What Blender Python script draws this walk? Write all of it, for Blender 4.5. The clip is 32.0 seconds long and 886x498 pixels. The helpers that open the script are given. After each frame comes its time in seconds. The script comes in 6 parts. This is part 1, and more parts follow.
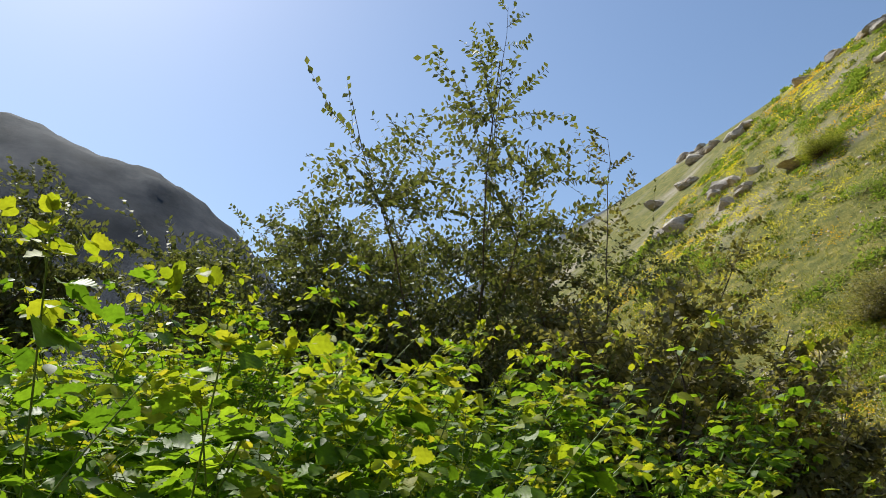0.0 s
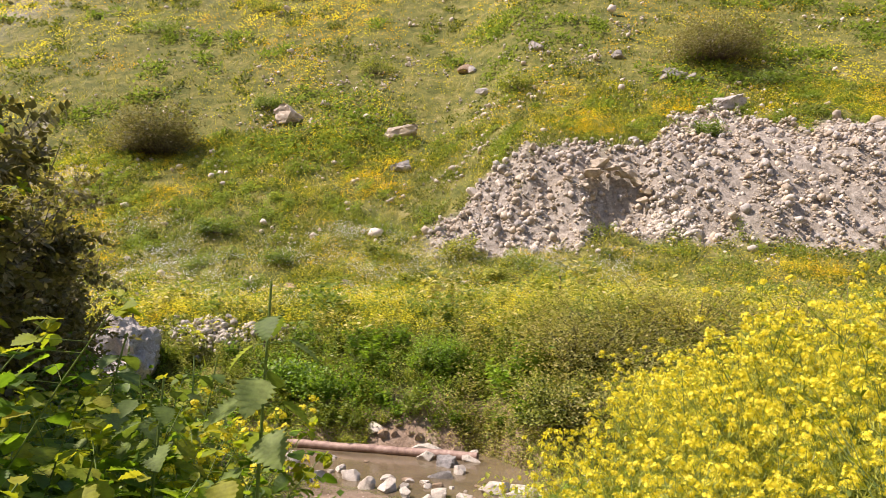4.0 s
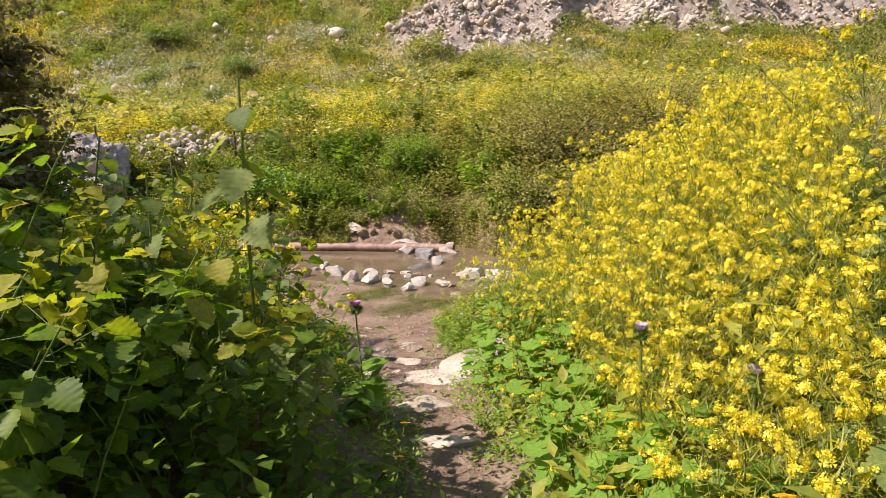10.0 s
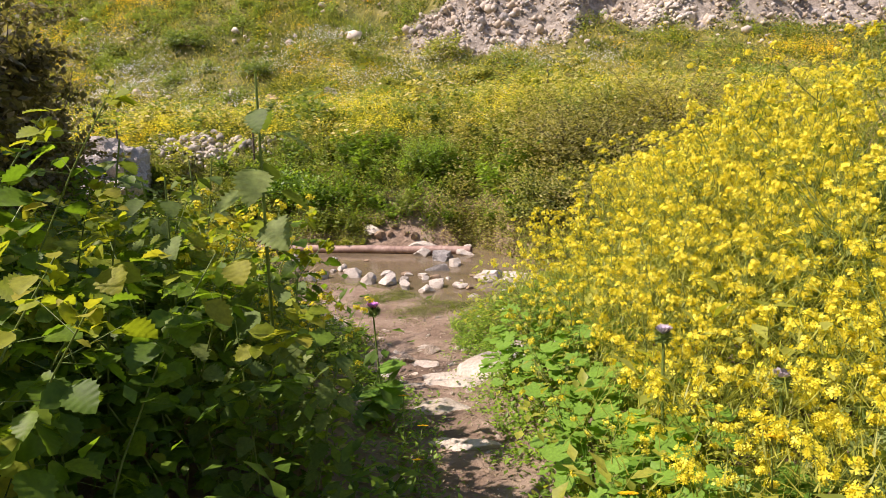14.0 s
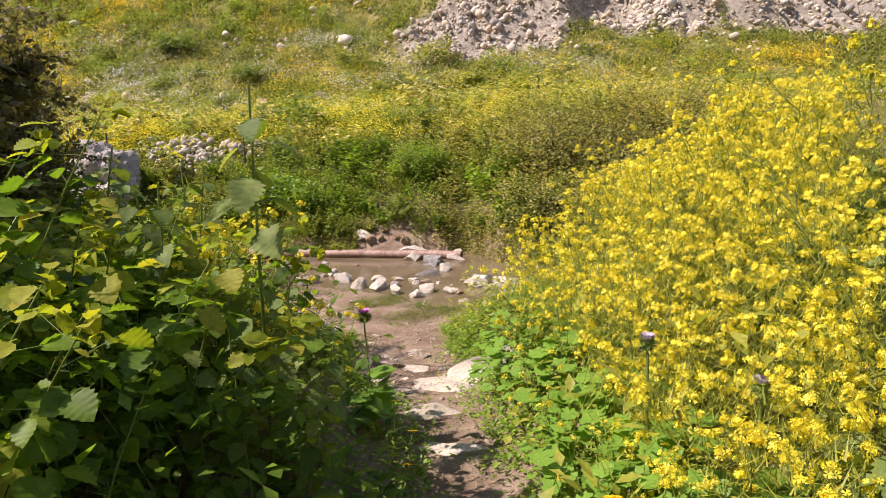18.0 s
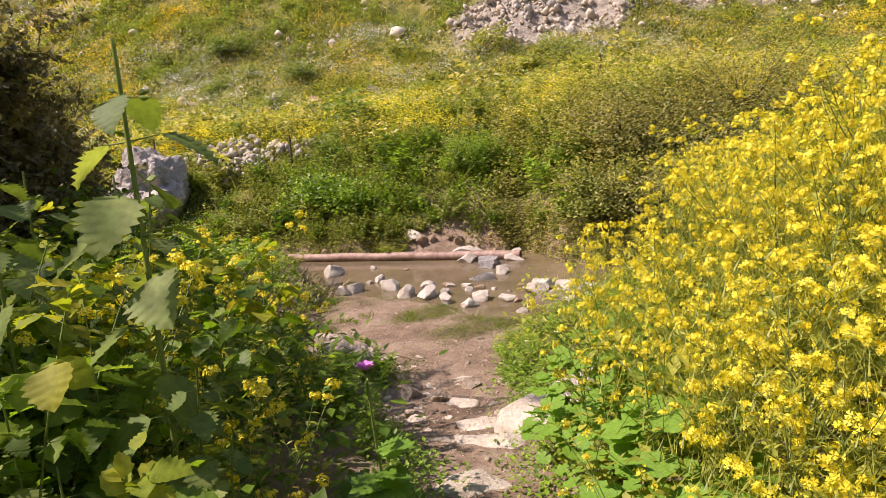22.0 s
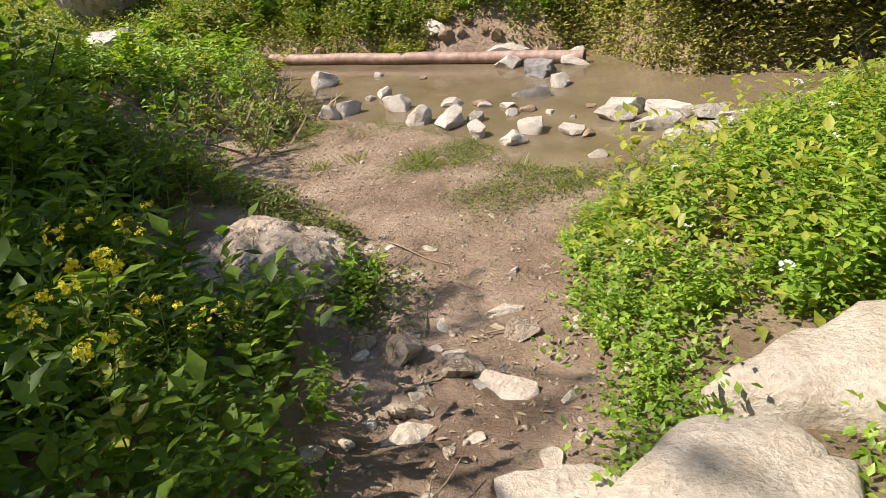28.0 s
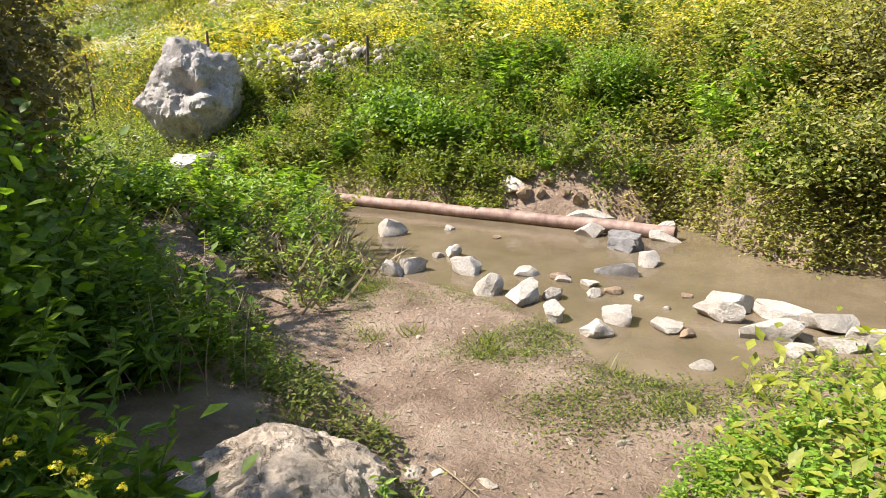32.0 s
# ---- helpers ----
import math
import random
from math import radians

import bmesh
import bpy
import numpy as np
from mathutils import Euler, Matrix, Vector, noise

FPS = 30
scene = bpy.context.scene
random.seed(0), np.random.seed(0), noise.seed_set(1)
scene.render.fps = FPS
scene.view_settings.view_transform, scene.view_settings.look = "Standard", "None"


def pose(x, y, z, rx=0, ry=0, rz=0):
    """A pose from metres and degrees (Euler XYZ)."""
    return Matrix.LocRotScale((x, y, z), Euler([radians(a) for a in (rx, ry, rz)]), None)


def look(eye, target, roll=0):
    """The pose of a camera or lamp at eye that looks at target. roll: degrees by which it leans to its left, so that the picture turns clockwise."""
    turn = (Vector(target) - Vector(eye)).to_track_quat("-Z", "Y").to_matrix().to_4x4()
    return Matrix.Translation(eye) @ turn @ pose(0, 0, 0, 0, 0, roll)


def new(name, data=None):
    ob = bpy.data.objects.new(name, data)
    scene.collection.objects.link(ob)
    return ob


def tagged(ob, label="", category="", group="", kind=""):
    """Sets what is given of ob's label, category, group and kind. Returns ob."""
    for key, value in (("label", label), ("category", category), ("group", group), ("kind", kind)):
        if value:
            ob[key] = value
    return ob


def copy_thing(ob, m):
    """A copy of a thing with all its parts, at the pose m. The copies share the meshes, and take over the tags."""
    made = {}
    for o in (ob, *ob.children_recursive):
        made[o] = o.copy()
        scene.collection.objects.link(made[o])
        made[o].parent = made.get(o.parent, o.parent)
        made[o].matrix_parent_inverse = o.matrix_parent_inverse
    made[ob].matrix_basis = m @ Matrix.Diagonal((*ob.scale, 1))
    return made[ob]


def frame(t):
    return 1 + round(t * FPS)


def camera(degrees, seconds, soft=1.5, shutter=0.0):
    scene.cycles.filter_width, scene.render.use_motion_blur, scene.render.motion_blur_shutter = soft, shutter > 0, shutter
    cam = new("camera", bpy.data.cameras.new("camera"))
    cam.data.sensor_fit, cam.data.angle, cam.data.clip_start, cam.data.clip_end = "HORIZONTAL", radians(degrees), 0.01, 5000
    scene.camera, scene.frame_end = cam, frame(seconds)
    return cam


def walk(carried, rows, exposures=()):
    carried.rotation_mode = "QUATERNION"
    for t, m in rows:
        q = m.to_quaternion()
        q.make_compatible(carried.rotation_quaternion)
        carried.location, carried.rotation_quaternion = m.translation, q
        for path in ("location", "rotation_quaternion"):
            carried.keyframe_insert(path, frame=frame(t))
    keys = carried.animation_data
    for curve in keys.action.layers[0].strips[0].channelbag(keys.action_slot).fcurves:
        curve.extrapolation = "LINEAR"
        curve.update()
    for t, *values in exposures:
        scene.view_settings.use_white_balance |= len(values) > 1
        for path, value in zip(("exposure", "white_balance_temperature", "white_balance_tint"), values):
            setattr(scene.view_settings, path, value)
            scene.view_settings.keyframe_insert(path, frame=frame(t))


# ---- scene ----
cam = camera(66.7, 32.0, soft=0.6)
PATH = [
    (0, (1.542, -12.279, 2.124), (-0.141, -11.47, 2.841), 1.3),
    (0.5, (1.238, -12.098, 2.09), (-0.283, -10.97, 2.733), 0.9),
    (1, (1.013, -11.888, 2.047), (-0.312, -10.489, 2.581), 0.1),
    (1.5, (0.917, -11.608, 2.126), (-0.354, -10.139, 2.601), -1.8),
    (2, (1.032, -11.307, 2.086), (-0.068, -9.702, 2.546), -1.7),
    (2.5, (1.063, -11.126, 2.095), (0.234, -9.349, 2.488), 0.2),
    (3, (0.976, -10.896, 2.081), (0.489, -8.983, 2.405), 1.1),
    (3.5, (0.953, -10.773, 2.067), (0.649, -8.817, 2.35), 1.0),
    (5.5, (1.0, -10.932, 2.122), (1.014, -8.94, 2.3), -1.2),
    (6, (1.003, -10.923, 2.111), (1.063, -8.93, 2.273), -1.3),
    (6.3, (1.03, -10.903, 2.085), (1.147, -8.909, 2.198), -1.7),
    (6.5, (1.027, -10.877, 2.067), (1.206, -8.885, 2.079), -1.9),
    (7, (1.014, -10.832, 2.034), (1.22, -8.852, 1.838), -2.1),
    (7.5, (1.002, -10.845, 2.016), (1.105, -8.867, 1.736), -2.1),
    (8, (0.989, -10.859, 2.013), (0.974, -8.884, 1.698), -2.1),
    (8.5, (0.986, -10.877, 2.004), (0.932, -8.906, 1.666), -2.2),
    (9, (0.98, -10.889, 2.004), (0.895, -8.92, 1.662), -2.4),
    (9.5, (0.972, -10.896, 2.005), (0.846, -8.928, 1.67), -2.8),
    (10, (0.973, -10.898, 2.002), (0.852, -8.929, 1.67), -2.7),
    (10.5, (0.975, -10.891, 2.002), (0.863, -8.923, 1.66), -2.9),
    (11, (0.975, -10.886, 1.997), (0.86, -8.918, 1.658), -2.7),
    (11.5, (0.972, -10.884, 1.995), (0.847, -8.918, 1.652), -2.9),
    (12, (0.97, -10.877, 1.994), (0.823, -8.913, 1.648), -2.7),
    (12.5, (0.97, -10.878, 1.996), (0.829, -8.912, 1.657), -2.7),
    (13, (0.968, -10.88, 1.996), (0.811, -8.915, 1.658), -2.9),
    (13.5, (0.971, -10.879, 1.995), (0.798, -8.914, 1.668), -3.1),
    (15.5, (0.962, -10.888, 2.011), (0.798, -8.92, 1.694), -2.7),
    (16, (0.962, -10.899, 2.017), (0.786, -8.93, 1.717), -2.7),
    (16.5, (0.964, -10.9, 2.015), (0.784, -8.929, 1.726), -2.5),
    (17, (0.972, -10.904, 2.017), (0.782, -8.935, 1.727), -2.5),
    (17.5, (0.977, -10.898, 2.019), (0.788, -8.928, 1.731), -2.8),
    (18, (0.976, -10.915, 2.017), (0.832, -8.945, 1.704), -2.8),
    (18.5, (0.952, -10.873, 2.003), (0.928, -8.905, 1.648), -1.5),
    (19, (0.98, -10.714, 1.982), (0.892, -8.756, 1.585), -3.8),
    (19.5, (1.065, -10.533, 1.981), (0.904, -8.572, 1.625), -4.3),
    (20, (1.069, -10.368, 1.976), (0.952, -8.401, 1.635), -5.0),
    (20.5, (1.019, -10.252, 1.951), (0.86, -8.303, 1.532), -4.9),
    (21, (1.032, -10.163, 1.971), (0.766, -8.21, 1.633), -5.4),
    (21.5, (1.084, -10.039, 1.991), (0.752, -8.089, 1.696), -6.6),
    (22, (1.037, -9.904, 1.979), (0.701, -7.959, 1.658), -5.5),
    (22.5, (0.874, -9.613, 1.953), (0.707, -7.655, 1.583), -5.1),
    (23, (0.806, -9.468, 1.94), (0.509, -7.539, 1.501), -5.3),
    (23.5, (0.842, -9.234, 1.925), (0.514, -7.317, 1.458), -5.5),
    (24, (0.873, -8.988, 1.937), (0.539, -7.077, 1.448), -6.1),
    (24.5, (0.787, -8.715, 1.882), (0.618, -6.783, 1.39), -4.6),
    (25, (0.67, -8.493, 1.89), (0.473, -6.576, 1.355), -4.2),
    (25.5, (0.722, -8.222, 1.846), (0.422, -6.293, 1.413), -6.4),
    (27.5, (0.614, -7.391, 1.581), (0.324, -5.595, 0.751), -5.6),
    (28, (0.603, -7.24, 1.603), (0.153, -5.499, 0.728), -6.6),
    (28.5, (0.519, -7.025, 1.596), (0.344, -5.167, 0.877), -4.0),
    (29, (0.408, -6.832, 1.592), (0.261, -5.01, 0.78), -3.1),
    (29.5, (0.437, -6.609, 1.596), (-0.054, -4.841, 0.801), -6.6),
    (30, (0.478, -6.494, 1.618), (-0.045, -4.699, 0.907), -6.4),
    (30.5, (0.45, -6.503, 1.643), (-0.06, -4.673, 1.018), -3.3),
    (31, (0.419, -6.511, 1.657), (-0.153, -4.692, 1.055), -2.3),
    (31.5, (0.384, -6.511, 1.662), (-0.216, -4.69, 1.091), -1.4),
    (32, (0.365, -6.507, 1.668), (-0.26, -4.672, 1.174), -1.4),
]
EXPOSURES = [(0.0, 0.42, 6200, 9), (0.6, 0.65, 6350, 15), (1.4, 0.98, 6500, 22), (3.0, 0.88, 6500, 28), (6.0, 0.64, 6550, 25), (9.0, 0.7, 6500, 29), (20.0, 0.72, 6500, 31), (24.5, 0.68, 6850, 34), (28.0, 0.84, 6450, 20), (29.0, 0.92, 6450, 20), (32.0, 1.14, 6150, 18)]
walk(cam, [(t, look(eye, target, roll)) for t, eye, target, roll in PATH], EXPOSURES)

# ---- light ----
SUN_AZ = radians(105.5)      # to the left of +y
SUN_EL = radians(53.5)
sun_dir = Vector((-math.sin(SUN_AZ) * math.cos(SUN_EL), math.cos(SUN_AZ) * math.cos(SUN_EL), math.sin(SUN_EL)))
world = bpy.data.worlds.new("sky")
scene.world = world
world.use_nodes = True
wn = world.node_tree.nodes
sky = wn.new("ShaderNodeTexSky")
sky.sky_type = "NISHITA"
sky.sun_disc = False
sky.sun_elevation = SUN_EL
sky.sun_rotation = -SUN_AZ
sky.air_density = 1.15
sky.dust_density = 0.6
world.node_tree.links.new(sky.outputs[0], wn["Background"].inputs[0])
wn["Background"].inputs[1].default_value = 0.105
sun = new("sun", bpy.data.lights.new("sun", "SUN"))
sun.data.energy = 5.0
sun.data.angle = radians(0.53)
sun.data.color = (1.0, 0.94, 0.82)
sun.matrix_world = look(sun_dir * 50, (0, 0, 0))

# ---- materials ----


def mat(name):
    m = bpy.data.materials.new(name)
    m.use_nodes = True
    nt = m.node_tree
    return m, nt.nodes, nt.links, nt.nodes["Principled BSDF"]


def ramp(nodes, stops):
    r = nodes.new("ShaderNodeValToRGB")
    e = r.color_ramp.elements
    while len(e) < len(stops):
        e.new(0.5)
    for k, (p, c) in enumerate(stops):
        e[k].position = p
        e[k].color = (*c, 1)
    return r


def noise_tex(nodes, links, scale, detail=5, rough=0.6, coords="Object"):
    tc = nodes.new("ShaderNodeTexCoord")
    n = nodes.new("ShaderNodeTexNoise")
    n.inputs["Scale"].default_value = scale
    n.inputs["Detail"].default_value = detail
    n.inputs["Roughness"].default_value = rough
    links.new(tc.outputs[coords], n.inputs["Vector"])
    return n


def mixc(nodes, links, a, b, fac, mode="MIX"):
    """Mix of two colours; each of a, b, fac is a socket or a constant."""
    m = nodes.new("ShaderNodeMix")
    m.data_type = "RGBA"
    m.blend_type = mode
    for sock, v in ((m.inputs[0], fac), (m.inputs[6], a), (m.inputs[7], b)):
        if hasattr(v, "links"):
            links.new(v, sock)
        else:
            sock.default_value = v if not isinstance(v, tuple) else (*v, 1)
    return m.outputs[2]


def leaf_mat(name, cols, trans=0.35, rough=0.46, tint=1.25, spec=0.34, blue=0.35):
    """Foliage: every leaf takes its own tone, part of the light shines through."""
    m, n, l, p = mat(name)
    geo = n.new("ShaderNodeNewGeometry")
    oi = n.new("ShaderNodeObjectInfo")
    k = len(cols) - 1
    r = ramp(n, [(i / max(k, 1), c) for i, c in enumerate(cols)])
    add = n.new("ShaderNodeMath")
    add.operation = "MULTIPLY_ADD"
    add.inputs[1].default_value = 0.75
    l.new(geo.outputs["Random Per Island"], add.inputs[0])
    mul = n.new("ShaderNodeMath")
    mul.operation = "MULTIPLY"
    mul.inputs[1].default_value = 0.25
    l.new(oi.outputs["Random"], mul.inputs[0])
    l.new(mul.outputs[0], add.inputs[2])
    l.new(add.outputs[0], r.inputs[0])
    nz = noise_tex(n, l, 60, 3)
    vr = ramp(n, [(0.3, (0.75, 0.75, 0.75)), (0.7, (1.15, 1.15, 1.15))])
    l.new(nz.outputs[0], vr.inputs[0])
    c = mixc(n, l, r.outputs[0], vr.outputs[0], 1.0, "MULTIPLY")
    l.new(c, p.inputs["Base Color"])
    p.inputs["Roughness"].default_value = rough
    p.inputs["Specular IOR Level"].default_value = spec
    t = n.new("ShaderNodeBsdfTranslucent")
    tc = mixc(n, l, c, (min(1.0, tint), min(1.0, tint), blue), 1.0, "MULTIPLY")
    hs = n.new("ShaderNodeHueSaturation")
    hs.inputs["Value"].default_value = 1.9
    l.new(tc, hs.inputs["Color"])
    l.new(hs.outputs[0], t.inputs["Color"])
    ms = n.new("ShaderNodeMixShader")
    ms.inputs[0].default_value = trans
    l.new(p.outputs[0], ms.inputs[1])
    l.new(t.outputs[0], ms.inputs[2])
    l.new(ms.outputs[0], n["Material Output"].inputs[0])
    return m


def stone_mat(name, cols, scale=6, bump=0.5, rough=0.85, spots=None, cracks=0):
    m, n, l, p = mat(name)
    a = noise_tex(n, l, scale, 8, 0.65)
    r = ramp(n, [(0.25 + 0.5 * i / (len(cols) - 1), c) for i, c in enumerate(cols)])
    l.new(a.outputs[0], r.inputs[0])
    fine = noise_tex(n, l, scale * 9, 6, 0.7)
    fr = ramp(n, [(0.3, (0.62, 0.6, 0.57)), (0.62, (1.08, 1.07, 1.05))])
    l.new(fine.outputs[0], fr.inputs[0])
    c = mixc(n, l, r.outputs[0], fr.outputs[0], 0.8, "MULTIPLY")
    oi = n.new("ShaderNodeObjectInfo")
    vr = ramp(n, [(0, (0.82, 0.8, 0.76)), (1, (1.1, 1.08, 1.06))])
    l.new(oi.outputs["Random"], vr.inputs[0])
    c = mixc(n, l, c, vr.outputs[0], 1.0, "MULTIPLY")
    geo = n.new("ShaderNodeNewGeometry")
    ir = ramp(n, [(0, (0.78, 0.76, 0.74)), (1, (1.12, 1.1, 1.06))])
    l.new(geo.outputs["Random Per Island"], ir.inputs[0])
    c = mixc(n, l, c, ir.outputs[0], 1.0, "MULTIPLY")
    if spots:
        s = noise_tex(n, l, scale * 2.5, 4, 0.6)
        sr = ramp(n, [(0.56, (0, 0, 0)), (0.66, (1, 1, 1))])
        l.new(s.outputs[0], sr.inputs[0])
        c = mixc(n, l, c, spots, sr.outputs[0])
    height = fine.outputs[0]
    if cracks:
        vo = n.new("ShaderNodeTexVoronoi")
        vo.feature = "DISTANCE_TO_EDGE"
        vo.inputs["Scale"].default_value = cracks
        tc = n.new("ShaderNodeTexCoord")
        wn2 = noise_tex(n, l, cracks * 1.5, 5, 0.7)
        av = n.new("ShaderNodeVectorMath")
        av.operation = "MULTIPLY_ADD"
        l.new(wn2.outputs["Color"], av.inputs[0])
        av.inputs[1].default_value = (0.5, 0.5, 0.5)
        l.new(tc.outputs["Object"], av.inputs[2])
        l.new(av.outputs[0], vo.inputs["Vector"])
        cr = ramp(n, [(0.0, (0.45, 0.42, 0.38)), (0.035, (1, 1, 1))])
        l.new(vo.outputs["Distance"], cr.inputs[0])
        c = mixc(n, l, c, cr.outputs[0], 0.8, "MULTIPLY")
        hm = n.new("ShaderNodeMath")
        hm.operation = "MULTIPLY"
        l.new(cr.outputs[0], hm.inputs[0])
        l.new(fine.outputs[0], hm.inputs[1])
        height = hm.outputs[0]
    l.new(c, p.inputs["Base Color"])
    p.inputs["Roughness"].default_value = rough
    p.inputs["Specular IOR Level"].default_value = 0.25
    b = n.new("ShaderNodeBump")
    b.inputs["Strength"].default_value = bump
    b.inputs["Distance"].default_value = 0.03
    l.new(height, b.inputs["Height"])
    l.new(b.outputs[0], p.inputs["Normal"])
    return m


M_WHITE = stone_mat("pale_limestone", [(0.42, 0.37, 0.29), (0.66, 0.62, 0.54), (0.8, 0.77, 0.7)], 7, 1.0)
M_SLAB = stone_mat("cream_limestone", [(0.46, 0.4, 0.31), (0.62, 0.565, 0.475), (0.73, 0.68, 0.6)], 4, 0.9, spots=(0.52, 0.46, 0.37))
M_BASALT = stone_mat("dark_basalt", [(0.2, 0.2, 0.2), (0.4, 0.395, 0.385), (0.56, 0.55, 0.53)], 14, 1.0, 0.7)
M_BROWN = stone_mat("brown_stone", [(0.2, 0.14, 0.09), (0.36, 0.27, 0.18), (0.5, 0.4, 0.29)], 8, 0.7)
M_GREY = stone_mat("weathered_grey_limestone", [(0.26, 0.25, 0.23), (0.46, 0.44, 0.4), (0.64, 0.61, 0.56)], 3, 1.0, spots=(0.2, 0.19, 0.17))
M_BOULDER = stone_mat("pitted_pale_grey_limestone", [(0.36, 0.33, 0.29), (0.62, 0.59, 0.54), (0.78, 0.75, 0.7)], 4, 1.0, spots=(0.3, 0.28, 0.24))
M_WARM = stone_mat("earth_stained_limestone", [(0.34, 0.28, 0.21), (0.56, 0.48, 0.38), (0.72, 0.64, 0.54)], 5, 0.9, spots=(0.32, 0.26, 0.19), cracks=3.5)
M_LILAC = leaf_mat("faded_lilac_floret", [(0.42, 0.36, 0.4), (0.55, 0.48, 0.52)], 0.3, 0.6, 1.0, 0.2, 1.0)
M_CLIFF = stone_mat("conglomerate_stone", [(0.28, 0.225, 0.16), (0.5, 0.44, 0.34), (0.7, 0.64, 0.54)], 3, 0.9)
M_BARK = stone_mat("bark", [(0.07, 0.055, 0.04), (0.15, 0.12, 0.09), (0.22, 0.19, 0.15)], 20, 0.8)
M_DRY = stone_mat("dry_stalk", [(0.2, 0.16, 0.1), (0.34, 0.28, 0.18), (0.45, 0.38, 0.26)], 20, 0.4)

M_BRAMBLE = leaf_mat("bramble_leaf", [(0.045, 0.095, 0.01), (0.095, 0.17, 0.015), (0.145, 0.235, 0.02), (0.23, 0.31, 0.03)], 0.52, 0.5, spec=0.26)
M_YOUNG = leaf_mat("young_yellow_leaf", [(0.16, 0.22, 0.015), (0.26, 0.3, 0.02), (0.36, 0.31, 0.04)], 0.45, 0.6, spec=0.2)
M_NETTLE = leaf_mat("nettle_leaf", [(0.08, 0.13, 0.025), (0.16, 0.22, 0.05), (0.28, 0.33, 0.1)], 0.35, 0.6, spec=0.2)
M_SHRUB = leaf_mat("small_grey_green_leaf", [(0.065, 0.08, 0.035), (0.11, 0.125, 0.055), (0.19, 0.19, 0.1)], 0.3, 0.6, spec=0.22)
M_THICKET = leaf_mat("small_brown_green_leaf", [(0.07, 0.068, 0.03), (0.16, 0.145, 0.065), (0.28, 0.25, 0.14)], 0.35, 0.6, spec=0.22)
M_MUSTARD_LEAF = leaf_mat("mustard_leaf", [(0.13, 0.17, 0.022), (0.27, 0.29, 0.035), (0.42, 0.42, 0.07)], 0.4)
M_STEM = leaf_mat("green_stem", [(0.12, 0.18, 0.03), (0.2, 0.26, 0.06)], 0.15)
M_YELLOW = leaf_mat("yellow_petal", [(0.5, 0.4, 0.012), (0.7, 0.6, 0.03), (0.84, 0.77, 0.12)], 0.3, 0.6, 1.0, 0.2)
M_ORANGE = leaf_mat("orange_yellow_petal", [(0.75, 0.42, 0.01), (0.82, 0.55, 0.01)], 0.3, 0.6, 1.0, 0.2)
M_MINT = leaf_mat("fresh_green_leaf", [(0.07, 0.13, 0.012), (0.19, 0.31, 0.03), (0.36, 0.49, 0.055)], 0.38)
M_MALLOW = leaf_mat("mallow_leaf", [(0.08, 0.17, 0.02), (0.14, 0.27, 0.03), (0.21, 0.36, 0.045)], 0.35)
M_BANK = leaf_mat("bank_leaf", [(0.035, 0.052, 0.01), (0.14, 0.175, 0.028), (0.3, 0.32, 0.06), (0.52, 0.48, 0.14)], 0.35, 0.55, spec=0.22)
M_TUFT = leaf_mat("dark_tuft_leaf", [(0.03, 0.048, 0.01), (0.1, 0.13, 0.024), (0.2, 0.22, 0.045), (0.34, 0.33, 0.085)], 0.35, 0.6, spec=0.2)
M_DULL = leaf_mat("dull_bramble_leaf", [(0.06, 0.062, 0.022), (0.2, 0.2, 0.055), (0.38, 0.36, 0.12), (0.46, 0.36, 0.2)], 0.4, 0.6, spec=0.2)
M_GRASS = leaf_mat("grass_blade", [(0.06, 0.08, 0.018), (0.19, 0.205, 0.045), (0.38, 0.35, 0.1), (0.58, 0.5, 0.22)], 0.35)
M_GRASS_G = leaf_mat("green_grass_blade", [(0.09, 0.135, 0.02), (0.17, 0.215, 0.03), (0.26, 0.29, 0.05)], 0.35)
M_PALE = leaf_mat("white_petal", [(0.75, 0.74, 0.68), (0.82, 0.82, 0.8)], 0.3, 0.6, 1.0, 0.2, 1.0)
M_PINK = leaf_mat("pink_thistle_floret", [(0.72, 0.22, 0.6), (0.82, 0.42, 0.74)], 0.3, 0.6, 1.0, 0.2, 1.0)


